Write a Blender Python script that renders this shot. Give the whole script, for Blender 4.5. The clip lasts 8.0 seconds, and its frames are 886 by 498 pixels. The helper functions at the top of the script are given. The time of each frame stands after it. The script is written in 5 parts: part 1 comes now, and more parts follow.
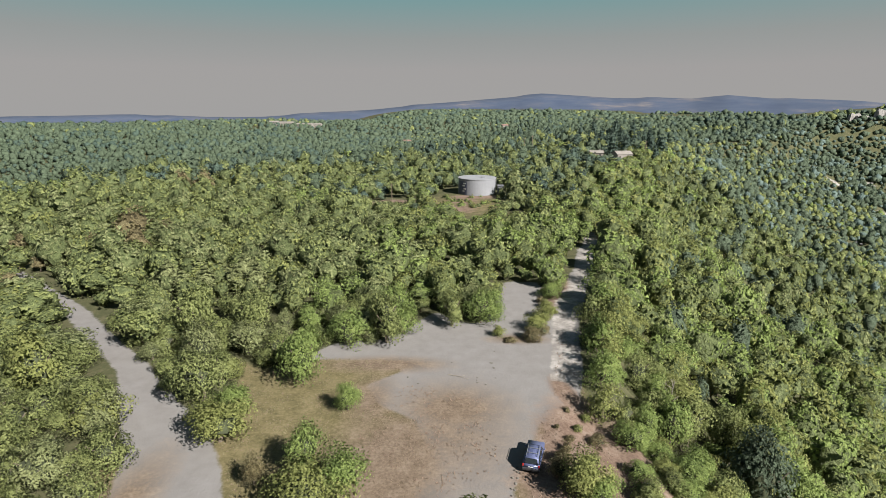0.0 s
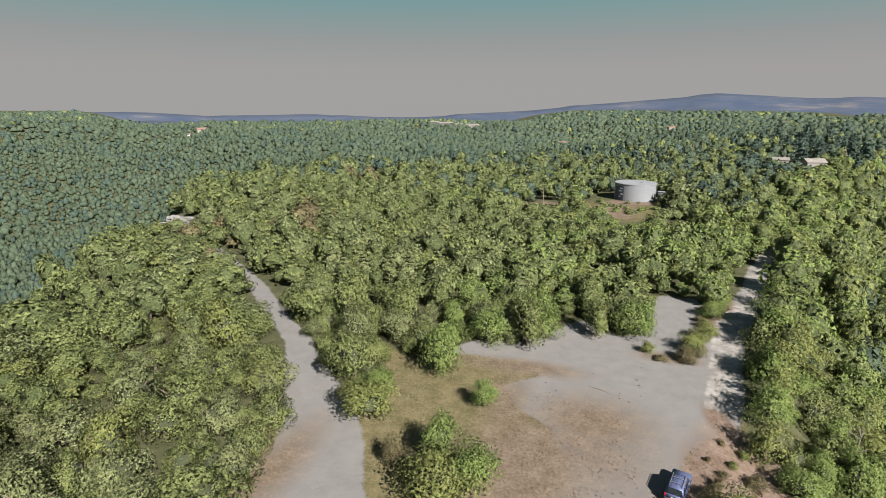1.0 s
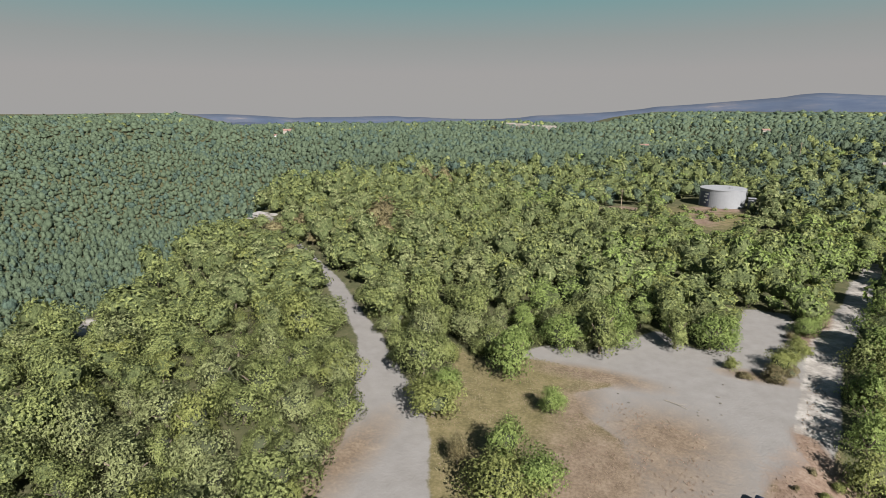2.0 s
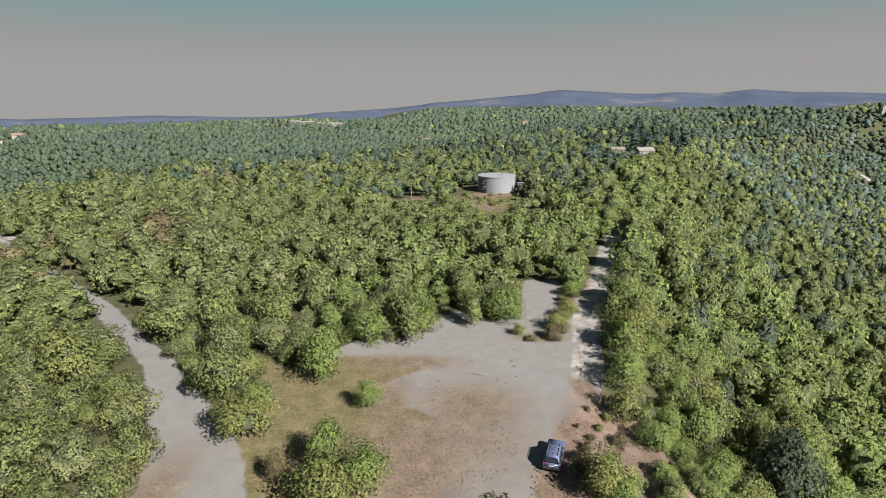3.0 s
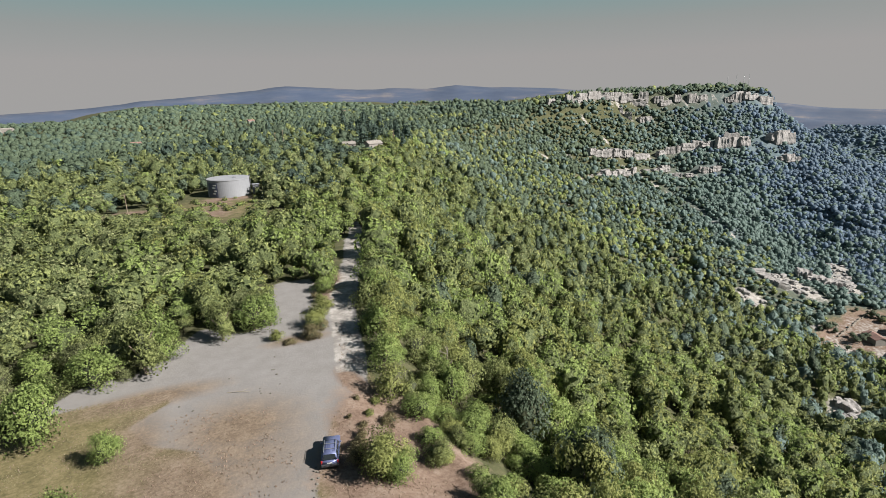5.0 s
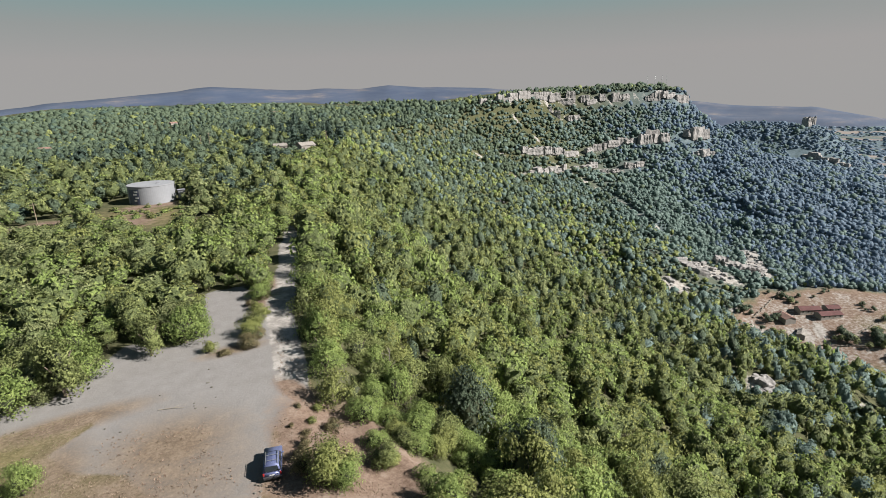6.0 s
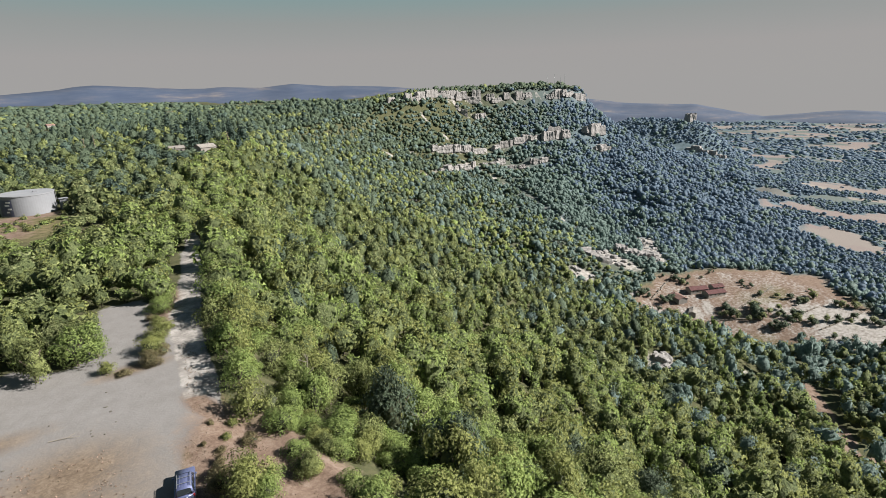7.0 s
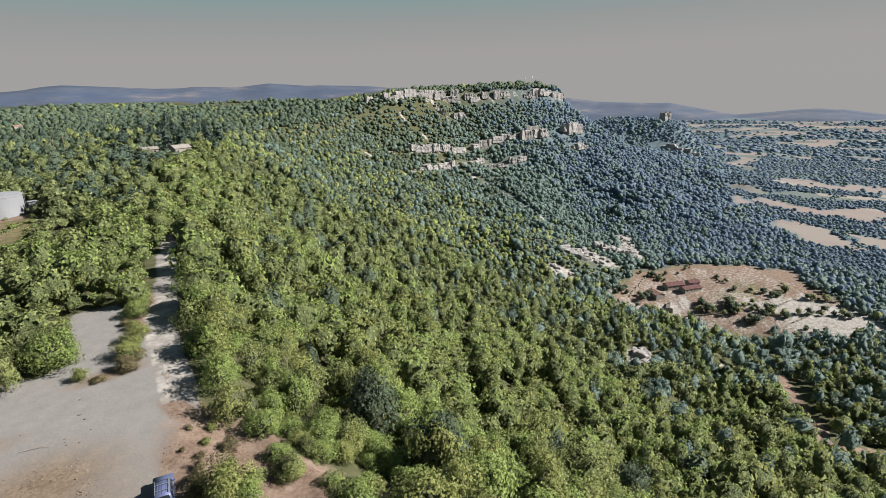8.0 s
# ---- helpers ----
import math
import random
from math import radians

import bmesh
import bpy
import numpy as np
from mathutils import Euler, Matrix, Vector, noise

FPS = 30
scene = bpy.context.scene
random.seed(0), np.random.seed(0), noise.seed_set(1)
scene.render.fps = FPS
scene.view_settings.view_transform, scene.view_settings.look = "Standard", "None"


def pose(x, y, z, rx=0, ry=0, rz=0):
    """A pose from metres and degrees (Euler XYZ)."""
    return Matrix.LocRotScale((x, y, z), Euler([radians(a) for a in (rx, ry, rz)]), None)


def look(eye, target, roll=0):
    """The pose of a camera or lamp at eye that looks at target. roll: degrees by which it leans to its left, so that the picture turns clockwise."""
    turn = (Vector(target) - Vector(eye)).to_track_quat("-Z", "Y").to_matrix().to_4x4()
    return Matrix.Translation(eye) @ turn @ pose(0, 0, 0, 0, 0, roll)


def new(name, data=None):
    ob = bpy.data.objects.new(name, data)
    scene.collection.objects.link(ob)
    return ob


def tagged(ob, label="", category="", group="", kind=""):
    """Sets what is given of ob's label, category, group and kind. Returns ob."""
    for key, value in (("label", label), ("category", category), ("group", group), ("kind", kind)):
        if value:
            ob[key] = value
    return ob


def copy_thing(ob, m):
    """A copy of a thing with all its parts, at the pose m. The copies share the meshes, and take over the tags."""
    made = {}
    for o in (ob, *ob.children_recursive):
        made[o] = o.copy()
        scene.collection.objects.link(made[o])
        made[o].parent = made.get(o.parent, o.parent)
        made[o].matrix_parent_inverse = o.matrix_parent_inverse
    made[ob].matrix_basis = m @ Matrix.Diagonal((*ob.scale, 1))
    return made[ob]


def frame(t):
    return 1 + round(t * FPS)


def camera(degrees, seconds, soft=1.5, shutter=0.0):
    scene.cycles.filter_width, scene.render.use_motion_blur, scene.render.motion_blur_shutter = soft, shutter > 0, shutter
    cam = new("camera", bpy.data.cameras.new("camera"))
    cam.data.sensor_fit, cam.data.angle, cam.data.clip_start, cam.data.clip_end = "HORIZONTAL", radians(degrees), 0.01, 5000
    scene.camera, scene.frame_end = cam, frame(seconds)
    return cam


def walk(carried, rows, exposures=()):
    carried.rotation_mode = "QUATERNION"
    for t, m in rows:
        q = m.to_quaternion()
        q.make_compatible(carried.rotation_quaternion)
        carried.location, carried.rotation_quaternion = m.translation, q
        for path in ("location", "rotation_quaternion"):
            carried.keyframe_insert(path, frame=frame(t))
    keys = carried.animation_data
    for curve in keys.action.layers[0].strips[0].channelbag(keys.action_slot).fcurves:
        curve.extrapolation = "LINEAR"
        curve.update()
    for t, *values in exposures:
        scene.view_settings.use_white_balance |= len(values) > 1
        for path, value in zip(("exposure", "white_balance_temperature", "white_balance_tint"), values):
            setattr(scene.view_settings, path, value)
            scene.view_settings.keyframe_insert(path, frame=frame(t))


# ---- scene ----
cam = camera(79.0, 8.0, soft=0.5)
EYE = (0.0, 0.0, 36.0)


def turned(yaw, pitch, roll):
    return Matrix.Translation(EYE) @ pose(0, 0, 0, 0, 0, yaw) @ pose(0, 0, 0, 90 + pitch) @ pose(0, 0, 0, 0, 0, -roll)


# a hovering drone that only turns: seconds, yaw, pitch, roll
PATH = [(0.0, 0.0, -15.0, 0.0), (0.5, 7.88, -14.92, 0.0), (1.0, 16.14, -14.91, 0.0), (1.2, 19.21, -14.88, 0.04),
        (1.75, 24.6, -14.75, 0.15), (2.3, 21.52, -14.73, 0.26), (2.5, 18.12, -14.82, 0.34), (3.0, 2.17, -15.2, 0.67),
        (3.5, -13.69, -15.67, 0.99), (4.0, -21.68, -15.93, 1.26), (4.2, -22.62, -15.97, 1.3), (5.3, -27.0, -16.08, 1.52),
        (5.5, -28.52, -16.11, 1.6), (6.0, -32.07, -16.22, 1.67), (6.5, -36.99, -16.44, 1.69), (7.0, -41.5, -16.61, 1.71),
        (7.5, -42.93, -16.69, 1.76), (8.0, -43.69, -16.73, 1.79)]
walk(cam, [(t, turned(a, b, c)) for t, a, b, c in PATH])

# ---- light ----
SUN_AZ, SUN_EL = 134.0, 36.0  # degrees clockwise from +y, and above the horizon
world = bpy.data.worlds.new("sky")
scene.world = world
world.use_nodes = True
wn, wl = world.node_tree.nodes, world.node_tree.links
wn.clear()
sky = wn.new("ShaderNodeTexSky")
sky.sky_type = "NISHITA"
sky.sun_disc = False
sky.sun_elevation, sky.sun_rotation = radians(SUN_EL), radians(SUN_AZ)
sky.air_density, sky.dust_density, sky.ozone_density, sky.altitude = 1.0, 1.0, 1.0, 700
# hazy air: the clear sky is veiled with grey towards the horizon, teal higher up
co = wn.new("ShaderNodeTexCoord")
sp = wn.new("ShaderNodeSeparateXYZ")
wl.new(co.outputs["Generated"], sp.inputs[0])
veil = wn.new("ShaderNodeValToRGB")
SKY = ((0.0, (0.38, 0.372, 0.368)), (0.06, (0.38, 0.366, 0.36)), (0.11, (0.32, 0.338, 0.33)), (0.17, (0.205, 0.34, 0.345)), (0.26, (0.12, 0.2, 0.24)), (1.0, (0.05, 0.085, 0.14)))
while len(veil.color_ramp.elements) < len(SKY):
    veil.color_ramp.elements.new(0.5)
for e, (p, c) in zip(veil.color_ramp.elements, SKY):
    e.position, e.color = p, (*c, 1)
wl.new(sp.outputs["Z"], veil.inputs[0])
scaled = wn.new("ShaderNodeMix")
scaled.data_type, scaled.blend_type = "RGBA", "MULTIPLY"
scaled.inputs["Factor"].default_value, scaled.inputs["B"].default_value = 1.0, (0.06, 0.06, 0.06, 1)
wl.new(sky.outputs[0], scaled.inputs["A"])
haze = wn.new("ShaderNodeMix")
haze.data_type = "RGBA"
haze.inputs["Factor"].default_value = 0.97
wl.new(scaled.outputs["Result"], haze.inputs["A"])
wl.new(veil.outputs[0], haze.inputs["B"])
bg = wn.new("ShaderNodeBackground")
bg.inputs["Strength"].default_value = 0.44
wo = wn.new("ShaderNodeOutputWorld")
wl.new(haze.outputs["Result"], bg.inputs[0])
wl.new(bg.outputs[0], wo.inputs[0])
sun = new("sun", bpy.data.lights.new("sun", "SUN"))
sun.data.energy, sun.data.angle, sun.data.color = 5.0, radians(0.6), (1.0, 0.95, 0.88)
sun.matrix_world = look((0, 0, 300), (-100 * math.sin(radians(SUN_AZ)), -100 * math.cos(radians(SUN_AZ)), 300 - 100 * math.tan(radians(SUN_EL))))
scene.view_settings.exposure = 1.12


# ---- the lie of the land ----
def ramp01(a, b, v):
    t = np.clip((v - a) / (b - a), 0, 1)
    return t * t * (3 - 2 * t)


def line_dist(x, y, line):
    """Distance to a plan line, the signed one (right of its course is positive) and the way along it."""
    best = np.full(np.shape(x), 1e9)
    signed, along = np.zeros(np.shape(x)), np.zeros(np.shape(x))
    run = 0.0
    for (ax, ay), (bx, by) in zip(line[:-1], line[1:]):
        ex, ey = bx - ax, by - ay
        length = math.hypot(ex, ey)
        k = np.clip(((x - ax) * ex + (y - ay) * ey) / length ** 2, 0, 1)
        d = np.hypot(x - ax - k * ex, y - ay - k * ey)
        side = np.sign((x - ax) * ey - (y - ay) * ex)
        m = d < best - 1e-6
        best = np.where(m, d, best)
        signed = np.where(m, d * side, signed)
        along = np.where(m, run + k * length, along)
        run += length
    return best, signed, along


def inside(x, y, outline):
    r = np.zeros(np.shape(x), bool)
    for (ax, ay), (bx, by) in zip(outline, outline[1:] + outline[:1]):
        if ay != by:
            r ^= ((ay > y) != (by > y)) & (x < (bx - ax) * (y - ay) / (by - ay) + ax)
    return r


def waves(x, y, size, seed=0.0):
    """Soft rolling noise in -1..1 of about that wavelength, out of turned sines."""
    r = np.zeros(np.shape(x))
    for i, (a, f, w) in enumerate(((0.3, 1.0, 0.5), (1.5, 1.31, 0.4), (2.4, 1.9, 0.28), (0.9, 2.7, 0.2), (2.9, 3.9, 0.13))):
        k = 2 * math.pi * f / size
        r = r + w * np.sin(k * (x * math.cos(a + seed) + y * math.sin(a + seed)) + 1.7 * i + 5 * seed + 1.3 * np.sin(k * 0.6 * (y * math.cos(a) - x * math.sin(a)) + seed))
    return r / 1.2


# the escarpment's rim: along the ridge, round a bowl and out to the mesa's nose
RIM = [(14, -400), (17, -60), (21, 20), (22.5, 48), (21, 60), (24, 82), (35, 112), (47, 140), (78, 225), (142, 372), (240, 500), (420, 620),
       (620, 640), (790, 580), (845, 575), (885, 640), (900, 800), (900, 1200), (1000, 2600), (1200, 5200)]
# brink of the hollow on the other side
HOLLOW = [(-50, -260), (-74, 0), (-104, 80), (-140, 150), (-182, 215), (-168, 275), (-100, 312), (-40, 345), (10, 420), (35, 520), (100, 700), (200, 900)]
GULLY = [(300, 260), (345, 190), (362, 110), (352, 30), (340, -60), (420, -200)]
RIM_MESA = 560.0 + 340.0  # way along the rim at which the mesa begins


def plateau(x, y):
    z = 0.7 * waves(x, y, 160, 0.4) * ramp01(230, 330, np.hypot(x, y - 40))
    z = z + 6 * waves(x, y, 900, 1.1) * ramp01(500, 1200, np.hypot(x, y))
    z = z + 38 * np.exp(-(((x - 760) / 370) ** 2 + ((y - 740) / 300) ** 2) ** 1.3)
    z = z + 3 * np.exp(-((x - 105) / 60) ** 2 - ((y - 415) / 60) ** 2) + 8 * np.exp(-((x - 150) / 65) ** 2 - ((y - 485) / 55) ** 2)
    # the broad hollow behind the left spur and the ridge's back
    _, u, v = line_dist(x, y, HOLLOW)
    a = np.degrees(np.arctan2(x, np.maximum(y, 1e-3)))
    u = -u + 5 * waves(x, y, 120, 1.7) * ramp01(120, 240, y)
    east = ramp01(-47, -31, a)
    deep = 130 - 80 * east - 18 * ramp01(-31, 0, a)
    z = z - deep * (1 - np.exp(-np.clip(u, 0, None) / (80 + 40 * east))) * (1 - ramp01(190, 1150 - 450 * east, u)) * (1 - ramp01(4, 14, a))
    # higher woods across the hollow, falling away towards a far plain between them
    z = z + 30 * np.exp(-((x + 900) / 260) ** 2 - ((y - 560) / 260) ** 2)
    z = z - 130 * ramp01(1050, 3000, np.hypot(x, y)) * ramp01(-2, -14, a) * (1 - ramp01(-42, -50, a)) * (y > 0)
    return z


def land(x, y):
    x, y = np.asarray(x, float), np.asarray(y, float)
    d, s, along = line_dist(x, y, RIM)
    top = plateau(x, y)
    t = np.clip(s, 0, None)
    mesa = ramp01(RIM_MESA, RIM_MESA + 200, along)
    fall = 10 * mesa * ramp01(3, 16, t) + 143 * (1 - np.exp(-t / 172))
    fall = fall + 9 * waves(x, y, 210, 2.2) * ramp01(25, 160, t) * (1 - ramp01(270, 400, t)) + 3.8 * waves(x, y, 60, 0.7) * ramp01(20, 90, t) * (1 - ramp01(270, 400, t))
    fall = fall + 90 * ramp01(480, 1900, t) + 8 * waves(x, y, 1500, 3.0) * ramp01(700, 1500, t)
    # at the brink the plateau's own height carries over
    z = np.where(s > 0, 0.985 * top * np.exp(-t / 260) - fall, top)
    # the farm's shelf on the slope's foot
    k = np.exp(-((((x - 442) * 0.31 - (y - 128) * 0.95) / 115) ** 2 + (((x - 442) * 0.95 + (y - 128) * 0.31) / 68) ** 2) ** 2)
    z = z * (1 - k) + (-136 + 0.10 * ((x - 442) * 0.95 + (y - 128) * 0.31)) * k
    # a gully between the slope's foot and the farm's knoll
    _, g, _ = line_dist(x, y, GULLY)
    z = z - 20 * np.exp(-(g / 42) ** 2)
    # a butte out in the plain
    u, w = -0.41 * (x - 1392) + 0.91 * (y - 608), 0.91 * (x - 1392) + 0.41 * (y - 608)
    z = z + 86 * np.exp(-(w / 120) ** 2) * ramp01(-130, 0, u) * (1 - ramp01(110, 420, u))
    # bank beside the parking place
    z = z - 1.8 * ramp01(12.5, 20, x) * ramp01(30, 42, y) * (1 - ramp01(54, 66, y)) * np.exp(-t / 12)
    return z


# ---- materials ----
def material(name):
    m = bpy.data.materials.new(name)
    m.use_nodes = True
    nt = m.node_tree
    return m, nt.nodes, nt.links, nt.nodes["Principled BSDF"]


def tex_noise(nodes, links, scale, detail=3.0, rough=0.55, vec=None):
    n = nodes.new("ShaderNodeTexNoise")
    n.inputs["Scale"].default_value, n.inputs["Detail"].default_value, n.inputs["Roughness"].default_value = scale, detail, rough
    if vec is None:
        vec = nodes.new("ShaderNodeNewGeometry").outputs["Position"]
    links.new(vec, n.inputs["Vector"])
    return n.outputs["Fac"]


def ramp(nodes, links, fac, stops):
    r = nodes.new("ShaderNodeValToRGB")
    while len(r.color_ramp.elements) < len(stops):
        r.color_ramp.elements.new(0.5)
    for e, (p, c) in zip(r.color_ramp.elements, stops):
        e.position, e.color = p, (*c, 1) if len(c) == 3 else c
    links.new(fac, r.inputs["Fac"])
    return r.outputs["Color"]


def mixed(nodes, links, fac, a, b, blend="MIX"):
    m = nodes.new("ShaderNodeMix")
    m.data_type, m.blend_type = "RGBA", blend
    for sock, v in ((m.inputs["Factor"], fac), (m.inputs["A"], a), (m.inputs["B"], b)):
        if hasattr(v, "is_output"):
            links.new(v, sock)
        else:
            sock.default_value = v if not isinstance(v, tuple) else (*v, 1)
    return m.outputs["Result"]


def math_node(nodes, links, op, a, b=0.5, clamp=False):
    m = nodes.new("ShaderNodeMath")
    m.operation, m.use_clamp = op, clamp
    for sock, v in zip(m.inputs, (a, b)):
        if hasattr(v, "is_output"):
            links.new(v, sock)
        else:
            sock.default_value = v
    return m.outputs[0]


def bumped(nodes, links, bsdf, height, strength, distance):
    b = nodes.new("ShaderNodeBump")
    b.inputs["Strength"].default_value, b.inputs["Distance"].default_value = strength, distance
    links.new(height, b.inputs["Height"])
    links.new(b.outputs[0], bsdf.inputs["Normal"])


def foliage(name, dark, mid, light, seeth=0.3, deep=0.42, relief=1.0):
    """Leaves: colour drifts from tree to tree and from tuft to tuft, with shade painted into the bump's hollows; some
    light comes through.
    """
    dark, mid, light = ((c[0] * 0.945, c[1] * 1.01, c[2]) for c in (dark, mid, light))
    m, n, l, b = material(name)
    geo = n.new("ShaderNodeNewGeometry")
    tree = tex_noise(n, l, 0.11, 2.0, 0.6)
    isl = geo.outputs["Random Per Island"]
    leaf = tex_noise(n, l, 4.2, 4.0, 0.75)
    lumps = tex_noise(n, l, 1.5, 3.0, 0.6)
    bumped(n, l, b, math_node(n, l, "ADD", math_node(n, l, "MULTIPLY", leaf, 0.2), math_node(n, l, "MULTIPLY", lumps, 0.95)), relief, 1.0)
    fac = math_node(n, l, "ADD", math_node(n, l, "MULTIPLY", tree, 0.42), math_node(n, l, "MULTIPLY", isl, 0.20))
    # the bump's own noises also darken the colour, as shade between leaf clumps
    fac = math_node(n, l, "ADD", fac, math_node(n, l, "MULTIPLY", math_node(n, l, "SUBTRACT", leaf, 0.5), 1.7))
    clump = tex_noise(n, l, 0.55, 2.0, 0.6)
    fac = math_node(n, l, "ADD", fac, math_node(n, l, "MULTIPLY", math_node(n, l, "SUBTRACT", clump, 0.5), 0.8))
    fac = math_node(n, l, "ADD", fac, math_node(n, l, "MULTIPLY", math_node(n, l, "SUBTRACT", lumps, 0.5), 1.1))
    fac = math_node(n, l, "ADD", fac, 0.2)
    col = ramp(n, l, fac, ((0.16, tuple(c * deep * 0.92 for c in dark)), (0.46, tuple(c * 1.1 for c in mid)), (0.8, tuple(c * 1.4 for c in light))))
    l.new(col, b.inputs["Base Color"])
    b.inputs["Roughness"].default_value = 0.62
    b.inputs["Specular IOR Level"].default_value = 0.25
    t = n.new("ShaderNodeBsdfTranslucent")
    l.new(col, t.inputs["Color"])
    mix = n.new("ShaderNodeMixShader")
    mix.inputs[0].default_value = seeth
    out = n["Material Output"]
    l.new(b.outputs[0], mix.inputs[1])
    l.new(t.outputs[0], mix.inputs[2])
    l.new(mix.outputs[0], out.inputs["Surface"])
    return m


def plain(name, colour, rough=0.7, metal=0.0, grain=8.0, spread=0.25, bump=0.0):
    """A painted, cast or sawn surface with two scales of unevenness."""
    m, n, l, b = material(name)
    big, small = tex_noise(n, l, grain * 0.12, 3), tex_noise(n, l, grain, 5)
    f = math_node(n, l, "ADD", math_node(n, l, "MULTIPLY", big, 0.6), math_node(n, l, "MULTIPLY", small, 0.4))
    lo, hi = tuple(c * (1 - spread) for c in colour), tuple(min(1, c * (1 + spread)) for c in colour)
    l.new(ramp(n, l, f, ((0.3, lo), (0.7, hi))), b.inputs["Base Color"])
    b.inputs["Roughness"].default_value, b.inputs["Metallic"].default_value = rough, metal
    if bump:
        bumped(n, l, b, small, 0.6, bump)
    return m


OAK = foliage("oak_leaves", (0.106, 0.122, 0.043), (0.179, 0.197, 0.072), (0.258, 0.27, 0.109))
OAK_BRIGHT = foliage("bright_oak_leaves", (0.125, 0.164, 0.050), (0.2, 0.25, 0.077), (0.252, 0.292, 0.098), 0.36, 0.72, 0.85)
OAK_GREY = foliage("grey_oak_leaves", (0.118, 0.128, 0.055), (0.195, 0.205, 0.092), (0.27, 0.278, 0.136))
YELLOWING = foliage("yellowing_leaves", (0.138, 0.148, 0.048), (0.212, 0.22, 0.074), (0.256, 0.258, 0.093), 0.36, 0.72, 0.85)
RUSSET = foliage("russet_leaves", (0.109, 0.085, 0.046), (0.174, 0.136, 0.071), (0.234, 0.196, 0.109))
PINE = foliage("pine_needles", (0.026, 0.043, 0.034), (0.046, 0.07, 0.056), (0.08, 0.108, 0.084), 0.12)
# these two have distant haze put into the leaf colour: bluer, less contrast
FAR_OAK = foliage("haze_blue_holm_oak_leaves", (0.112, 0.15, 0.205), (0.132, 0.175, 0.238), (0.148, 0.193, 0.262), 0.45, 1.0, 0.35)
MID_OAK = foliage("haze_tinted_holm_oak_leaves", (0.102, 0.138, 0.124), (0.136, 0.18, 0.164), (0.166, 0.212, 0.194), 0.4, 0.95, 0.5)
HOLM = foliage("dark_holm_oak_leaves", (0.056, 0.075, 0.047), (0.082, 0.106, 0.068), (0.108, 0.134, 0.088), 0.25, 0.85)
BARK = plain("bark", (0.15, 0.12, 0.095), 0.9, 0, 6, 0.4, 0.03)
DEAD = plain("dead_branches", (0.27, 0.24, 0.20), 0.9, 0, 6, 0.3)
# near-black green that stands for shade deep inside a crown
CORE_SHADE = plain("shade_dark_core", (0.042, 0.05, 0.024), 0.95, 0, 3, 0.35)
# a darker copy of the oak leaves, with inner shade put into the colour
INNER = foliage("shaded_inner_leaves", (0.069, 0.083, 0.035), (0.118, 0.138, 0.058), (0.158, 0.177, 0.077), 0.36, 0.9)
LEAVES = [OAK, OAK_BRIGHT, OAK_GREY, YELLOWING, RUSSET, PINE, FAR_OAK, BARK, HOLM, CORE_SHADE, MID_OAK, INNER]


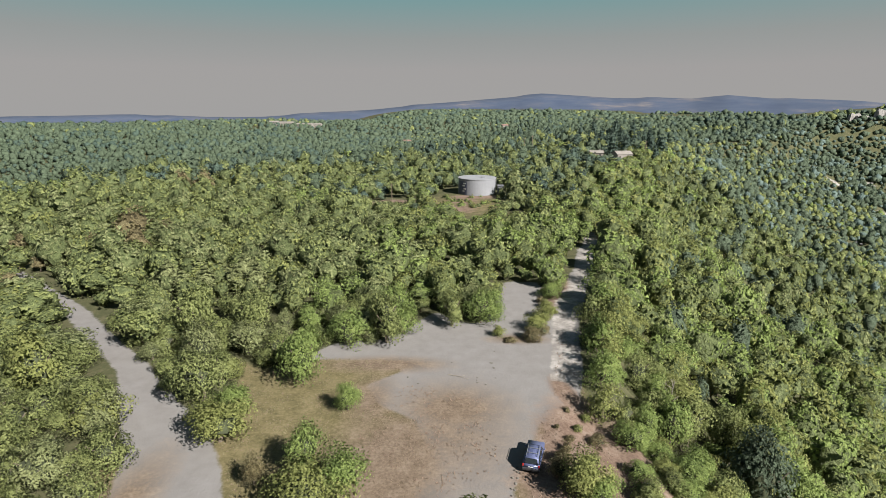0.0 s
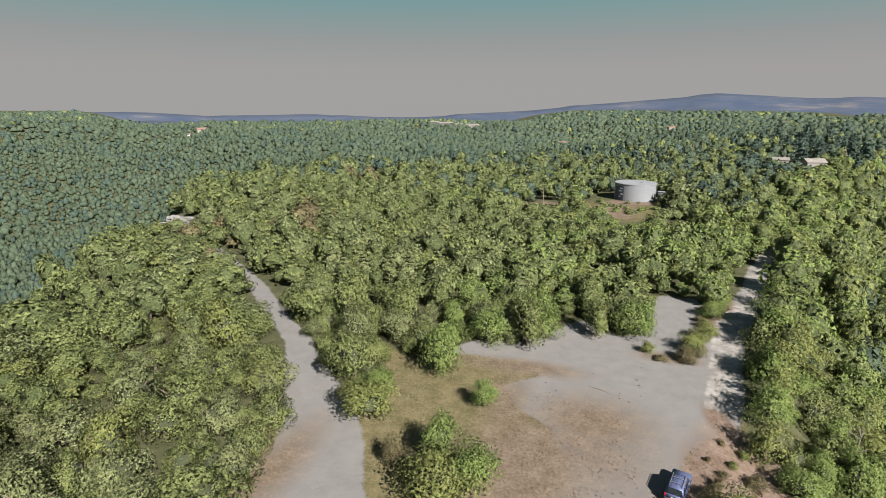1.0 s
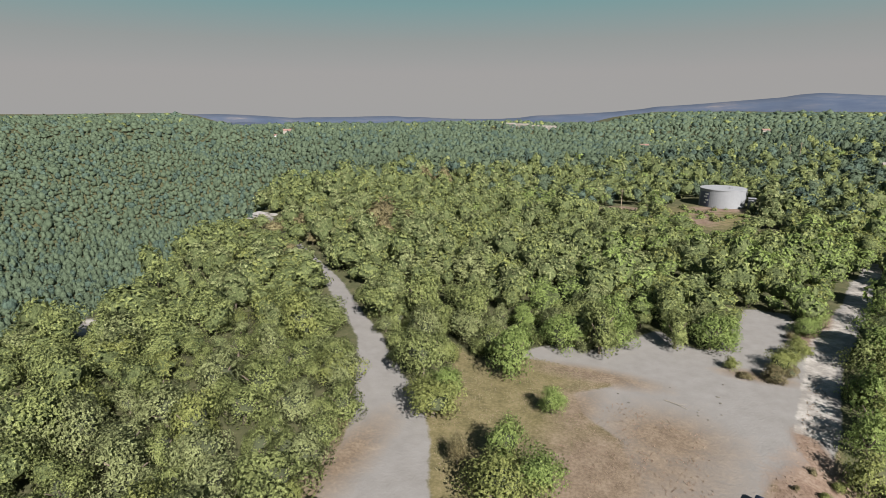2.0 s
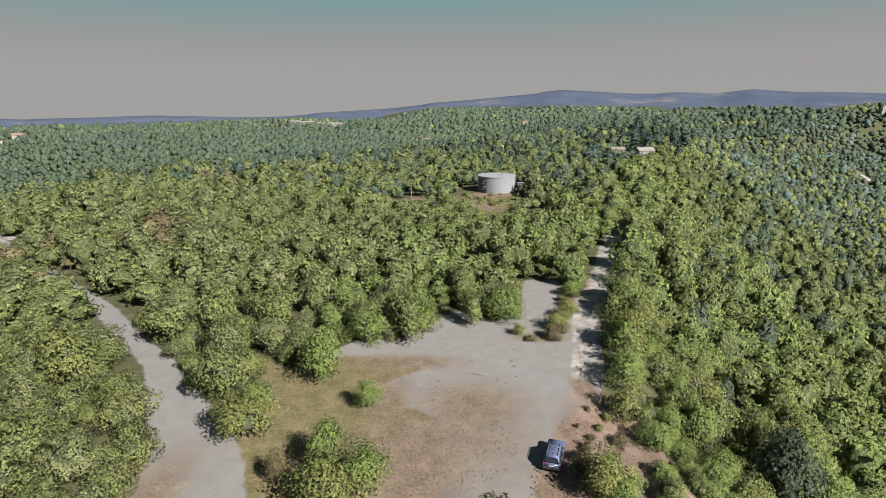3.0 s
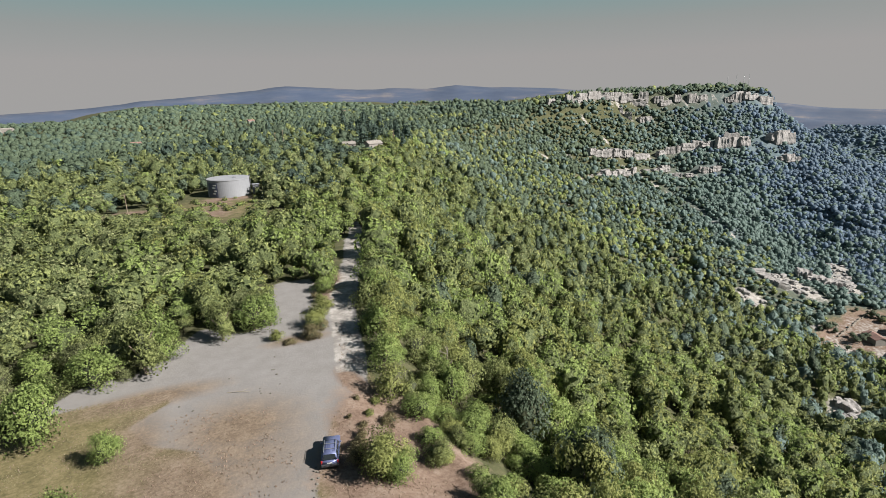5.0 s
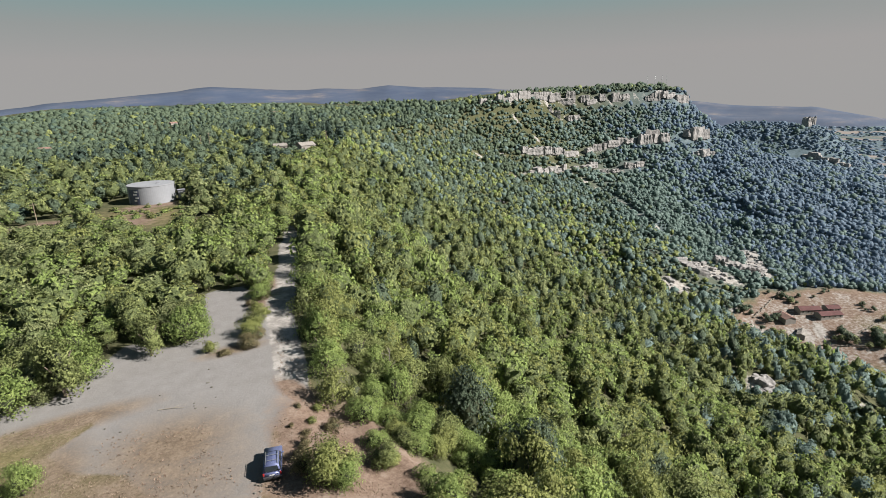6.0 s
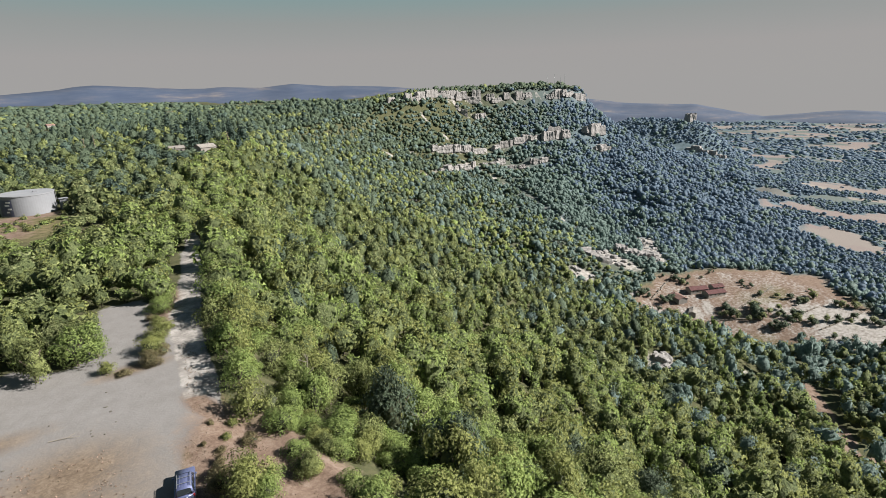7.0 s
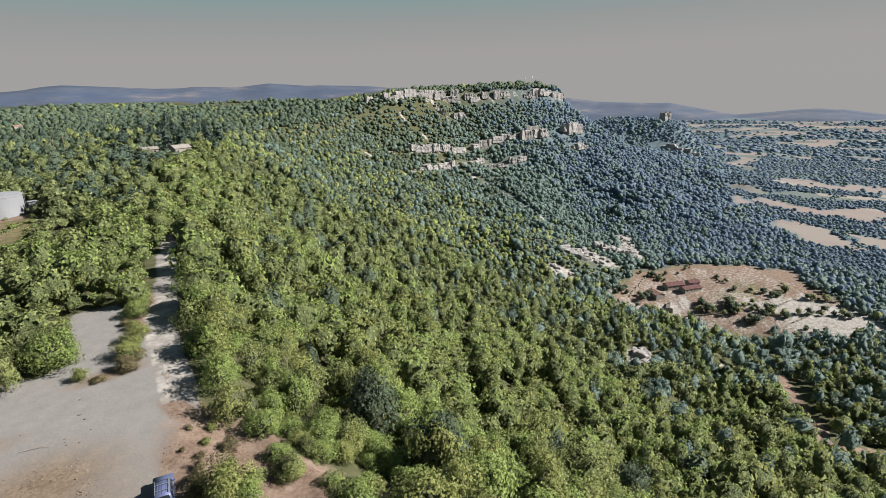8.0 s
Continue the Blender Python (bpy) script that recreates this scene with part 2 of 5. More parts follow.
def ground_material():
    m, n, l, b = material("ground")

    def mask(name):
        a = n.new("ShaderNodeAttribute")
        a.attribute_name = name
        return a.outputs["Fac"]

    pos = n.new("ShaderNodeNewGeometry").outputs["Position"]
    fine, mid, big = tex_noise(n, l, 2.6, 6, 0.65), tex_noise(n, l, 0.45, 5, 0.6), tex_noise(n, l, 0.03, 4)
    coarse = tex_noise(n, l, 9.0, 3, 0.7)

    def edged(mk, crisp=5.0):
        v = math_node(n, l, "ADD", mk, math_node(n, l, "MULTIPLY", math_node(n, l, "SUBTRACT", mid, 0.5), 0.55))
        v = math_node(n, l, "ADD", v, math_node(n, l, "MULTIPLY", math_node(n, l, "SUBTRACT", fine, 0.5), 0.35))
        return math_node(n, l, "ADD", math_node(n, l, "MULTIPLY", math_node(n, l, "SUBTRACT", v, 0.5), crisp), 0.5, True)

    floor = ramp(n, l, math_node(n, l, "ADD", math_node(n, l, "MULTIPLY", mid, 0.6), math_node(n, l, "MULTIPLY", fine, 0.4)),
                 ((0.3, (0.042, 0.047, 0.025)), (0.5, (0.07, 0.073, 0.038)), (0.68, (0.12, 0.108, 0.065))))
    # floor of the far woods, with blue-grey haze put into its colour
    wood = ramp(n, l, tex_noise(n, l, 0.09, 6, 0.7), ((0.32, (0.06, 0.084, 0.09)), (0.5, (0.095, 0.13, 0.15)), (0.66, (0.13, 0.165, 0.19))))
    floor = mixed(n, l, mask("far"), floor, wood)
    dry = ramp(n, l, math_node(n, l, "ADD", math_node(n, l, "MULTIPLY", fine, 0.55), math_node(n, l, "MULTIPLY", mid, 0.45)),
               ((0.33, (0.088, 0.066, 0.048)), (0.5, (0.158, 0.121, 0.090)), (0.66, (0.228, 0.183, 0.143))))
    straw = ramp(n, l, math_node(n, l, "ADD", math_node(n, l, "MULTIPLY", fine, 0.5), math_node(n, l, "MULTIPLY", mid, 0.5)),
                 ((0.33, (0.062, 0.060, 0.029)), (0.5, (0.138, 0.118, 0.062)), (0.68, (0.212, 0.174, 0.104))))
    soil = ramp(n, l, math_node(n, l, "ADD", math_node(n, l, "MULTIPLY", fine, 0.5), math_node(n, l, "MULTIPLY", mid, 0.5)),
                ((0.33, (0.1, 0.066, 0.05)), (0.5, (0.172, 0.124, 0.097)), (0.68, (0.247, 0.197, 0.163))))
    gravel = ramp(n, l, math_node(n, l, "ADD", math_node(n, l, "MULTIPLY", coarse, 0.4), math_node(n, l, "MULTIPLY", mid, 0.6)),
                  ((0.3, (0.165, 0.156, 0.150)), (0.5, (0.197, 0.188, 0.184)), (0.7, (0.224, 0.217, 0.215))))
    rock = ramp(n, l, mid, ((0.3, (0.175, 0.155, 0.138)), (0.5, (0.295, 0.275, 0.256)), (0.7, (0.39, 0.372, 0.355))))
    # valley fields: strips and patches, each its own stubble or plough colour, with some haze blue put into the greens
    vo = n.new("ShaderNodeTexVoronoi")
    vo.inputs["Scale"].default_value = 1.0
    mp = n.new("ShaderNodeMapping")
    mp.inputs["Rotation"].default_value = (0, 0, -0.2)
    mp.inputs["Scale"].default_value = (0.011, 0.0065, 0.0)
    l.new(pos, mp.inputs["Vector"])
    wob = n.new("ShaderNodeTexNoise")
    wob.inputs["Scale"].default_value, wob.inputs["Detail"].default_value = 2.0, 3.0
    l.new(mp.outputs[0], wob.inputs["Vector"])
    add = n.new("ShaderNodeVectorMath")
    add.operation = "MULTIPLY_ADD"
    l.new(wob.outputs["Color"], add.inputs[0])
    add.inputs[1].default_value = (0.9, 0.9, 0.0)
    l.new(mp.outputs[0], add.inputs[2])
    l.new(add.outputs[0], vo.inputs["Vector"])
    sep = n.new("ShaderNodeSeparateColor")
    l.new(vo.outputs["Color"], sep.inputs[0])
    field = ramp(n, l, sep.outputs[0], ((0.0, (0.09, 0.115, 0.115)), (0.24, (0.115, 0.135, 0.125)), (0.30, (0.215, 0.172, 0.165)), (0.55, (0.225, 0.195, 0.18)), (0.75, (0.2, 0.155, 0.155)), (0.95, (0.25, 0.222, 0.2))))
    field = mixed(n, l, math_node(n, l, "MULTIPLY", big, 0.3), field, (0.16, 0.16, 0.14))
    col = mixed(n, l, edged(mask("field"), 3.0), floor, field)
    col = mixed(n, l, edged(mask("straw"), 2.2), col, straw)
    col = mixed(n, l, edged(mask("gravel"), 5.0), col, gravel)
    col = mixed(n, l, edged(mask("dry"), 1.6), col, dry)
    col = mixed(n, l, edged(mask("soil"), 3.0), col, soil)
    col = mixed(n, l, edged(mask("rock"), 5.0), col, rock)
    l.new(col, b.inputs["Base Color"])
    b.inputs["Roughness"].default_value = 0.95
    b.inputs["Specular IOR Level"].default_value = 0.1
    bumped(n, l, b, math_node(n, l, "ADD", fine, mid), 0.5, 0.12)
    return m


GROUND = ground_material()


def rock_material():
    m, n, l, b = material("limestone")
    mp = n.new("ShaderNodeMapping")
    mp.inputs["Scale"].default_value = (1.0, 1.0, 0.22)
    l.new(n.new("ShaderNodeNewGeometry").outputs["Position"], mp.inputs["Vector"])
    big, small = tex_noise(n, l, 0.3, 5, 0.6, mp.outputs[0]), tex_noise(n, l, 0.9, 6, 0.75)
    f = math_node(n, l, "ADD", math_node(n, l, "MULTIPLY", big, 0.6), math_node(n, l, "MULTIPLY", small, 0.4))
    l.new(ramp(n, l, f, ((0.32, (0.118, 0.108, 0.102)), (0.48, (0.235, 0.222, 0.217)), (0.68, (0.325, 0.313, 0.308)))), b.inputs["Base Color"])
    b.inputs["Roughness"].default_value = 0.95
    bumped(n, l, b, small, 0.8, 0.4)
    return m


ROCK = rock_material()


# ---- mesh helpers ----
def mesh_of(name, verts, faces, mats, index=None, smooth=False, normals=None):
    """A mesh out of an array of points and an array of triangles or quads."""
    me = bpy.data.meshes.new(name)
    verts, faces = np.asarray(verts, np.float32), np.asarray(faces, np.int32)
    me.vertices.add(len(verts))
    me.vertices.foreach_set("co", verts.ravel())
    me.loops.add(faces.size)
    me.loops.foreach_set("vertex_index", faces.ravel())
    me.polygons.add(len(faces))
    me.polygons.foreach_set("loop_start", np.arange(0, faces.size, faces.shape[1], dtype=np.int32))
    for m in mats:
        me.materials.append(m)
    if index is not None:
        me.polygons.foreach_set("material_index", np.asarray(index, np.int32))
    me.polygons.foreach_set("use_smooth", np.full(len(faces), smooth))
    me.update(calc_edges=True)
    if normals is not None:
        me.attributes.new("custom_normal", "FLOAT_VECTOR", "POINT").data.foreach_set("vector", np.asarray(normals, np.float32).ravel())
    return me


def leaf_normals(v, f, soft=0.5):
    """Tufts shade as soft bunches: each one's facing is turned towards the crown's roundness."""
    out = v - (0, 0, 0.75)
    out /= np.linalg.norm(out, axis=1)[:, None] + 1e-6
    out += (0, 0, 0.1)
    n = np.cross(v[f[:, 1]] - v[f[:, 0]], v[f[:, 2]] - v[f[:, 0]])
    n /= np.linalg.norm(n, axis=1)[:, None] + 1e-9
    vn = np.zeros_like(v)
    for i in range(3):
        np.add.at(vn, f[:, i], n)
    vn /= np.linalg.norm(vn, axis=1)[:, None] + 1e-9
    r = soft * out + (1 - soft) * vn * np.where((vn * out).sum(1) < 0, -1, 1)[:, None]
    return r / (np.linalg.norm(r, axis=1)[:, None] + 1e-9)


def part(name, bm, mat, parent, label="", smooth=False):
    """One bmesh as one mesh object under a thing or a part."""
    me = bpy.data.meshes.new(name)
    if smooth:
        for f in bm.faces:
            f.smooth = True
    bm.to_mesh(me)
    bm.free()
    me.materials.append(mat)
    ob = new(name, me)
    ob.parent = parent
    return tagged(ob, label)


def empty(name, m, label, category, group="", kind=""):
    ob = new(name)
    ob.matrix_world = m
    return tagged(ob, label, category, group, kind)


def box(bm, size, at=(0, 0, 0), turn=(0, 0, 0), bevel=0.0):
    g = bmesh.ops.create_cube(bm, size=1.0, matrix=Matrix.LocRotScale(at, Euler([radians(a) for a in turn]), size))
    if bevel:
        edges = list({e for v in g["verts"] for e in v.link_edges})
        bmesh.ops.bevel(bm, geom=edges, offset=bevel, segments=2, affect="EDGES", profile=0.5)
    return bm


def rod(bm, a, b, r0, r1=None, sides=8):
    a, b = Vector(a), Vector(b)
    m = Matrix.Translation((a + b) / 2) @ (b - a).to_track_quat("Z", "Y").to_matrix().to_4x4()
    bmesh.ops.create_cone(bm, cap_ends=True, segments=sides, radius1=r0, radius2=r0 if r1 is None else r1, depth=(b - a).length, matrix=m)
    return bm


def prism(bm, outline, depth, m):
    """A polygon in x, z drawn out along y by depth, centred."""
    front = [bm.verts.new(m @ Vector((x, -depth / 2, z))) for x, z in outline]
    back = [bm.verts.new(m @ Vector((x, depth / 2, z))) for x, z in outline]
    bm.faces.new(front)
    bm.faces.new(back[::-1])
    k = len(outline)
    for i in range(k):
        bm.faces.new((front[i], back[i], back[(i + 1) % k], front[(i + 1) % k]))
    bmesh.ops.recalc_face_normals(bm, faces=bm.faces)
    return bm


# ---- plan of the open places ----
CLEARING = [(20.5, 34), (-9, 32), (-20, 43), (-26, 51), (-27, 63), (-29, 71), (-24, 68), (-18.5, 73), (-15.8, 75), (-8.2, 76.5), (-5, 81), (-1, 87.5), (1.5, 84),
            (5.2, 83), (9.2, 85), (10.7, 97), (14, 106), (18.5, 106), (20, 97), (20.5, 84), (19, 68), (18.2, 60), (18.8, 52), (19.6, 44)]
GRAVEL = [(0, 30), (5.5, 36), (7.4, 46), (10.5, 53), (14.5, 63), (17.5, 76), (19, 84), (17, 89), (19, 97), (18.5, 106), (14, 106), (10.5, 97), (9.2, 85.5), (5, 83.5), (1.5, 85), (-1, 88.5), (-5, 82),
          (-9, 77.5), (-16, 76), (-19, 72.5), (-9, 71.8), (-5, 69), (-10, 64.5), (-8.5, 60), (-3.5, 56), (-1.5, 50), (-3, 44), (-5, 38)]
ROAD = [(-9, 10), (-16, 25), (-24.5, 38), (-27.2, 45), (-30, 51), (-37.5, 60.5), (-44.3, 69.6), (-54.5, 79), (-66.5, 91), (-86.5, 107), (-106, 122), (-125, 137), (-137, 148)]
TRACK = [(13.5, 57), (17, 67.8), (19.2, 79), (21.5, 88.5), (25.8, 100.3), (31.2, 115.2), (37.6, 134.9), (47, 160), (60, 200), (85, 270), (105, 345)]
TANK = (14.3, 226.0)
HOUSE_1, HOUSE_2 = (104.5, 371.0), (120.0, 364.0)
FARM = (442.0, 128.0)
# bare rock scars on the slopes: x, y, half-widths, turn
SCARS = [(429, 254, 10, 31, 8), (476, 231, 15, 9, 35), (515, 256, 26, 9, 35), (552, 281, 20, 9, 35), (372, 245, 9, 12, 30), (167, 221, 3.5, 3.5, 0), (296, 300, 4, 6, 0),
         (333, 420, 6, 5, 0), (424, 508, 6, 5, 0), (445, 512, 5, 5, 0), (397, 545, 6, 5, 0), (387, 526, 6, 5, 0), (444, 555, 7, 5, 0), (246, 110, 13, 8, 24), (231, 106, 9, 4, 24), (283, 83, 10, 4, 16), (-96.5, 66, 6, 2.0, -50), (-90, 53, 5, 2, -30)]
CLIFF_TOP = [(455, 634), (560, 638), (622, 632), (700, 602), (770, 580), (838, 566)]
CLIFF_MID = [(478, 556), (533, 552), (607, 551), (660, 545), (680, 539)]
CLIFF_WALL = [(688, 533), (734, 517)]
CLIFF_WALL_END = [(766, 514), (812, 506)]
CLIFF_LOW = [(462, 516), (490, 524), (580, 526), (632, 503), (650, 500)]
CLIFF_UP = [(582, 626), (602, 613), (634, 606)]
CLIFF_NOSE = [(759, 489), (790, 480)]
KNOLL_ROCK = [(455, 262), (470, 243), (490, 240)]
KNOLL_LEDGE = [(421, 276), (411, 242)]
BUTTE_TOP = [(1368, 618), (1402, 610)]
BUTTE_FOOT = [(1262, 572), (1275, 520), (1280, 486)]
MESA_TRACK = [(530, 690), (512, 615), (526, 579), (519, 532), (543, 481), (539, 438), (525, 391), (514, 346)]
FARM_LAND = [(384, 202), (410, 213), (443, 209), (500, 178), (533, 140), (512, 96), (484, 64), (458, 38), (432, 36), (420, 58), (412, 82), (400, 100), (382, 118), (372, 132), (394, 158), (380, 186)]
FARM_ROAD = [(385, 225), (404, 205), (414, 188), (425, 165), (432, 140), (455, 108), (470, 70), (480, 20)]
FARM_LANE = [(340, 193), (381, 187), (400, 162), (425, 158), (436, 132), (452, 112), (480, 90)]
PLAIN_EDGE = [(380, -500), (500, -120), (560, 45), (612, 112), (705, 180), (810, 228), (915, 305), (1150, 385), (1400, 450), (1600, 560), (1650, 720), (1450, 850), (1200, 900), (1150, 1300), (1300, 5200)]
LOW_PATH = [(285, 57), (274, 49), (258, 41), (250, 33), (216, 28), (216, 22), (226, 13), (240, -10)]


def road_half(along):
    return 5.4 - 3.6 * ramp01(30, 75, along) - 0.2 * ramp01(75, 120, along)


def open_ground(x, y):
    """How far a place is kept free of trees: metres outside the open places (negative within)."""
    free = np.where(inside(x, y, CLEARING), -1.0, 1e3)
    d, _, along = line_dist(x, y, ROAD)
    free = np.minimum(free, d - road_half(along) - 0.2 + 0.1 * ramp01(45, 60, along) + 5.5 * ramp01(127, 137, along) * (1 - ramp01(164, 172, along)))
    d, _, along = line_dist(x, y, TRACK)
    free = np.minimum(free, d - 3.1 + 6.5 * ramp01(78, 96, along))
    free = np.minimum(free, np.hypot(x - TANK[0], y - TANK[1]) - 12.5)
    free = np.minimum(free, np.hypot((x - 8.5) / 1.0, (y - 199) / 1.6) - 14.5)
    free = np.minimum(free, np.hypot(x + 18, y - 199) - 8.5)
    free = np.minimum(free, np.hypot(x - 24, y - 178) - 5)
    for hx, hy in (HOUSE_1, HOUSE_2):
        free = np.minimum(free, np.hypot(x - hx, y - hy + 4) - 8.5)
    free = np.minimum(free, np.hypot(x + 128, (y - 136) / 0.9) - 10)
    free = np.minimum(free, (np.hypot((x - 525) / 22, (y - 117) / 15) - 1) * 15)
    for cx, cy, rx, ry, turn in SCARS:
        c, s = math.cos(radians(turn)), math.sin(radians(turn))
        u, v = (x - cx) * c + (y - cy) * s, -(x - cx) * s + (y - cy) * c
        free = np.minimum(free, (np.hypot(u / rx, v / ry) - 1) * min(rx, ry))
    for line, wide in ((CLIFF_TOP, 4.5), (CLIFF_MID, 5), (CLIFF_WALL, 8), (CLIFF_WALL_END, 8), (CLIFF_LOW, 6), (CLIFF_UP, 5), (CLIFF_NOSE, 6), (KNOLL_ROCK, 9), (KNOLL_LEDGE, 8), (BUTTE_TOP, 15), (BUTTE_FOOT, 18), (MESA_TRACK, 2.5), (LOW_PATH, 4.4)):
        free = np.minimum(free, line_dist(x, y, line)[0] - wide)
    return free


def farm_field(x, y):
    """Below zero on the farm's open land."""
    d = line_dist(x, y, FARM_LAND + FARM_LAND[:1])[0] / 60
    return np.where(inside(x, y, FARM_LAND), -d, d) + 0.09 * waves(x, y, 50, 1.9)


def in_plain(x, y):
    """1 on the cultivated valley floor."""
    return ramp01(-25, 30, line_dist(x, y, PLAIN_EDGE)[1] + 28 * waves(x, y, 260, 0.2))


def plain_open(x, y):
    """1 on a field of the plain, 0 on its hedges and copses: warped plots, each open or wooded."""
    d = np.hypot(x, y)
    k = 1 + 0.9 * ramp01(1100, 2300, d)
    u = (x * 0.9 + y * 0.43 + 34 * waves(x, y, 310, 0.3) + 11 * waves(x, y, 90, 1.1)) / (58 * k)
    i = np.floor(u)
    v = (-x * 0.43 + y * 0.9 + 40 * waves(x, y, 420, 1.3)) / (145 * k) + 0.37 * i
    j = np.floor(v)
    h = np.abs(np.sin(i * 12.9898 + j * 78.233 + np.round(k * 3)) * 437.585) % 1
    edge = np.minimum(np.minimum(u - i, 1 - u + i) * 58 * k, np.minimum(v - j, 1 - v + j) * 145 * k)
    share = 0.62 - 0.16 * ramp01(900, 1500, d) - 0.16 * ramp01(1700, 2400, d)
    return in_plain(x, y) * (h < share) * ramp01(1, 6, edge - 9 * (waves(x, y, 45, 2.0) > 0.3))


# ---- ground ----
def build_ground():
    az = np.concatenate([np.arange(-76, 96, 0.72), np.arange(96.5, 284, 4.0)])
    rad = np.concatenate([[1.5, 8, 14], np.geomspace(20, 130, 115), np.geomspace(133, 560, 54), np.geomspace(568, 2300, 140), np.geomspace(2335, 4950, 50)])
    a, r = np.meshgrid(np.radians(az), rad)
    x, y = r * np.sin(a), r * np.cos(a)
    z = land(x, y)
    ny, nx = x.shape
    verts = np.stack([x, y, z], -1).reshape(-1, 3)
    i = np.arange(ny - 1)[:, None] * nx + np.arange(nx)[None]
    j = np.arange(ny - 1)[:, None] * nx + (np.arange(nx)[None] + 1) % nx
    faces = np.stack([i, i + nx, j + nx, j], -1).reshape(-1, 4)[:, ::-1]
    cap = nx * ny
    verts = np.vstack([verts, [(0, 0, float(land(0, 0)))]])
    ring = np.arange(nx)
    nxt = (ring + 1) % nx
    faces = np.vstack([faces, np.stack([np.full(nx // 2, cap), nxt[1::2][:nx // 2], ring[1::2][:nx // 2], ring[::2][:nx // 2]], -1)])
    me = mesh_of("ground", verts, faces, [GROUND], smooth=True)
    X, Y = verts[:, 0], verts[:, 1]
    dr, _, ar = line_dist(X, Y, ROAD)
    dt, _, at_ = line_dist(X, Y, TRACK)
    dist = np.hypot(X, Y)

    def soft_in(outline, w):
        d = line_dist(X, Y, outline + outline[:1])[0]
        return np.clip(0.5 + np.where(inside(X, Y, outline), d, -d) / w, 0, 1)

    def spot(cx, cy, rx, ry, turn=0.0):
        c, s_ = math.cos(radians(turn)), math.sin(radians(turn))
        u, v = (X - cx) * c + (Y - cy) * s_, -(X - cx) * s_ + (Y - cy) * c
        return np.clip(1.15 - 0.65 * np.hypot(u / rx, v / ry), 0, 1)

    gravel = np.maximum.reduce([soft_in(GRAVEL, 2.5), np.clip(soft_in(GRAVEL, 6.0) * 2.0, 0, 1) * ramp01(69, 74, Y), np.clip(0.5 + (road_half(ar) - dr) / 2, 0, 1), np.clip(0.5 + (2.5 - 0.4 * ramp01(30, 70, at_) - dt) / 1.4, 0, 1) * (at_ < 100)])
    straw = np.maximum(soft_in(CLEARING, 3.0), np.clip(0.5 + (road_half(ar) + 2.2 - dr) / 2.5, 0, 1) * (dist < 62))
    dry = np.maximum.reduce([spot(452, 143, 9, 6.5, -20), spot(472, 136, 15, 9, -25), 0.8 * spot(412, 122, 5, 16, 25), 0.72 * spot(0.5, 54, 8.5, 11), spot(-8.5, 70.3, 8, 2.2), 0.9 * spot(1.2, 58.5, 7, 6), spot(-5, 49, 6.5, 9), spot(-6, 42, 6, 8), 0.8 * spot(-9, 60, 3, 8), spot(12, 79, 4.5, 1.6), 0.85 * spot(-30, 41, 3, 9)])
    soil = np.maximum.reduce([0.85 * spot(22.5, 101, 3, 12, -20), spot(11.8, 44.5, 4.5, 6.0, 10), spot(13.5, 50, 3.0, 8, 5), spot(20, 49, 3.5, 9), spot(20, 42, 5, 6), spot(525, 117, 22, 13), spot(16.5, 52, 4.6, 9.5, 8), spot(14, 41, 5.5, 5), spot(16, 62, 1.6, 5, 12), spot(8, 207, 5, 8), 0.8 * spot(5, 190, 8, 9), spot(-18.5, 201, 8, 8), spot(24, 178, 4, 5), spot(14, 217, 10, 5)])
    # the last term paints bright sun dapples on the track as pale patches
    rock = np.maximum.reduce([*[spot(*q) for q in SCARS], *[0.62 * np.clip(0.5 + (5 - line_dist(X, Y, q)[0]) / 6, 0, 1) for q in (CLIFF_TOP, CLIFF_MID, CLIFF_WALL, CLIFF_WALL_END, CLIFF_LOW, CLIFF_UP, CLIFF_NOSE, BUTTE_FOOT)],
                              np.clip(0.5 + (1.5 - line_dist(X, Y, MESA_TRACK)[0]) / 3, 0, 1), spot(446, 60, 34, 22, -60), spot(462, 84, 34, 13, -60), 0.75 * spot(460, 92, 18, 7, -60), 0.7 * spot(408, 168, 12, 8), spot(-133, 142, 5, 4), spot(22.5, 96, 1.2, 10, -20) * 0.7, 0.55 * np.clip(0.6 + (2.2 - dt) / 1.2, 0, 1) * (at_ > 8) * (at_ < 120)])
    ff = farm_field(X, Y)
    soil = np.maximum(soil, np.clip(0.5 - ff * 4, 0, 0.86 + 0.2 * waves(X, Y, 46, 0.8)) - 0.7 * spot(470, 130, 17, 13, -20) - 0.6 * spot(452, 143, 10, 7, -20) - 0.5 * spot(400, 118, 10, 20, 25))
    rock = np.maximum(rock, np.clip(0.5 - ff * 4, 0, 1) * (0.42 + 0.11 * waves(X, Y, 34, 2.6)))
    rock = np.maximum(rock, 0.85 * np.clip(0.5 + (2.4 - line_dist(X, Y, FARM_LANE)[0]) / 3, 0, 1))
    straw = np.maximum.reduce([straw, np.clip(0.5 - ff * 4, 0, 1), spot(8, 199, 13, 20)])
    gravel = np.maximum(gravel, np.clip(0.5 + (2.0 - line_dist(X, Y, FARM_ROAD)[0]) / 2.5, 0, 1))
    soil = np.maximum(soil, np.clip(0.5 + (3.0 - line_dist(X, Y, LOW_PATH)[0]) / 3, 0, 1))
    field = plain_open(X, Y)
    # where the haze-tinted floor takes over: with distance, towards the east
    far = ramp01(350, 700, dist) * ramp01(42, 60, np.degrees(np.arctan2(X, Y)))
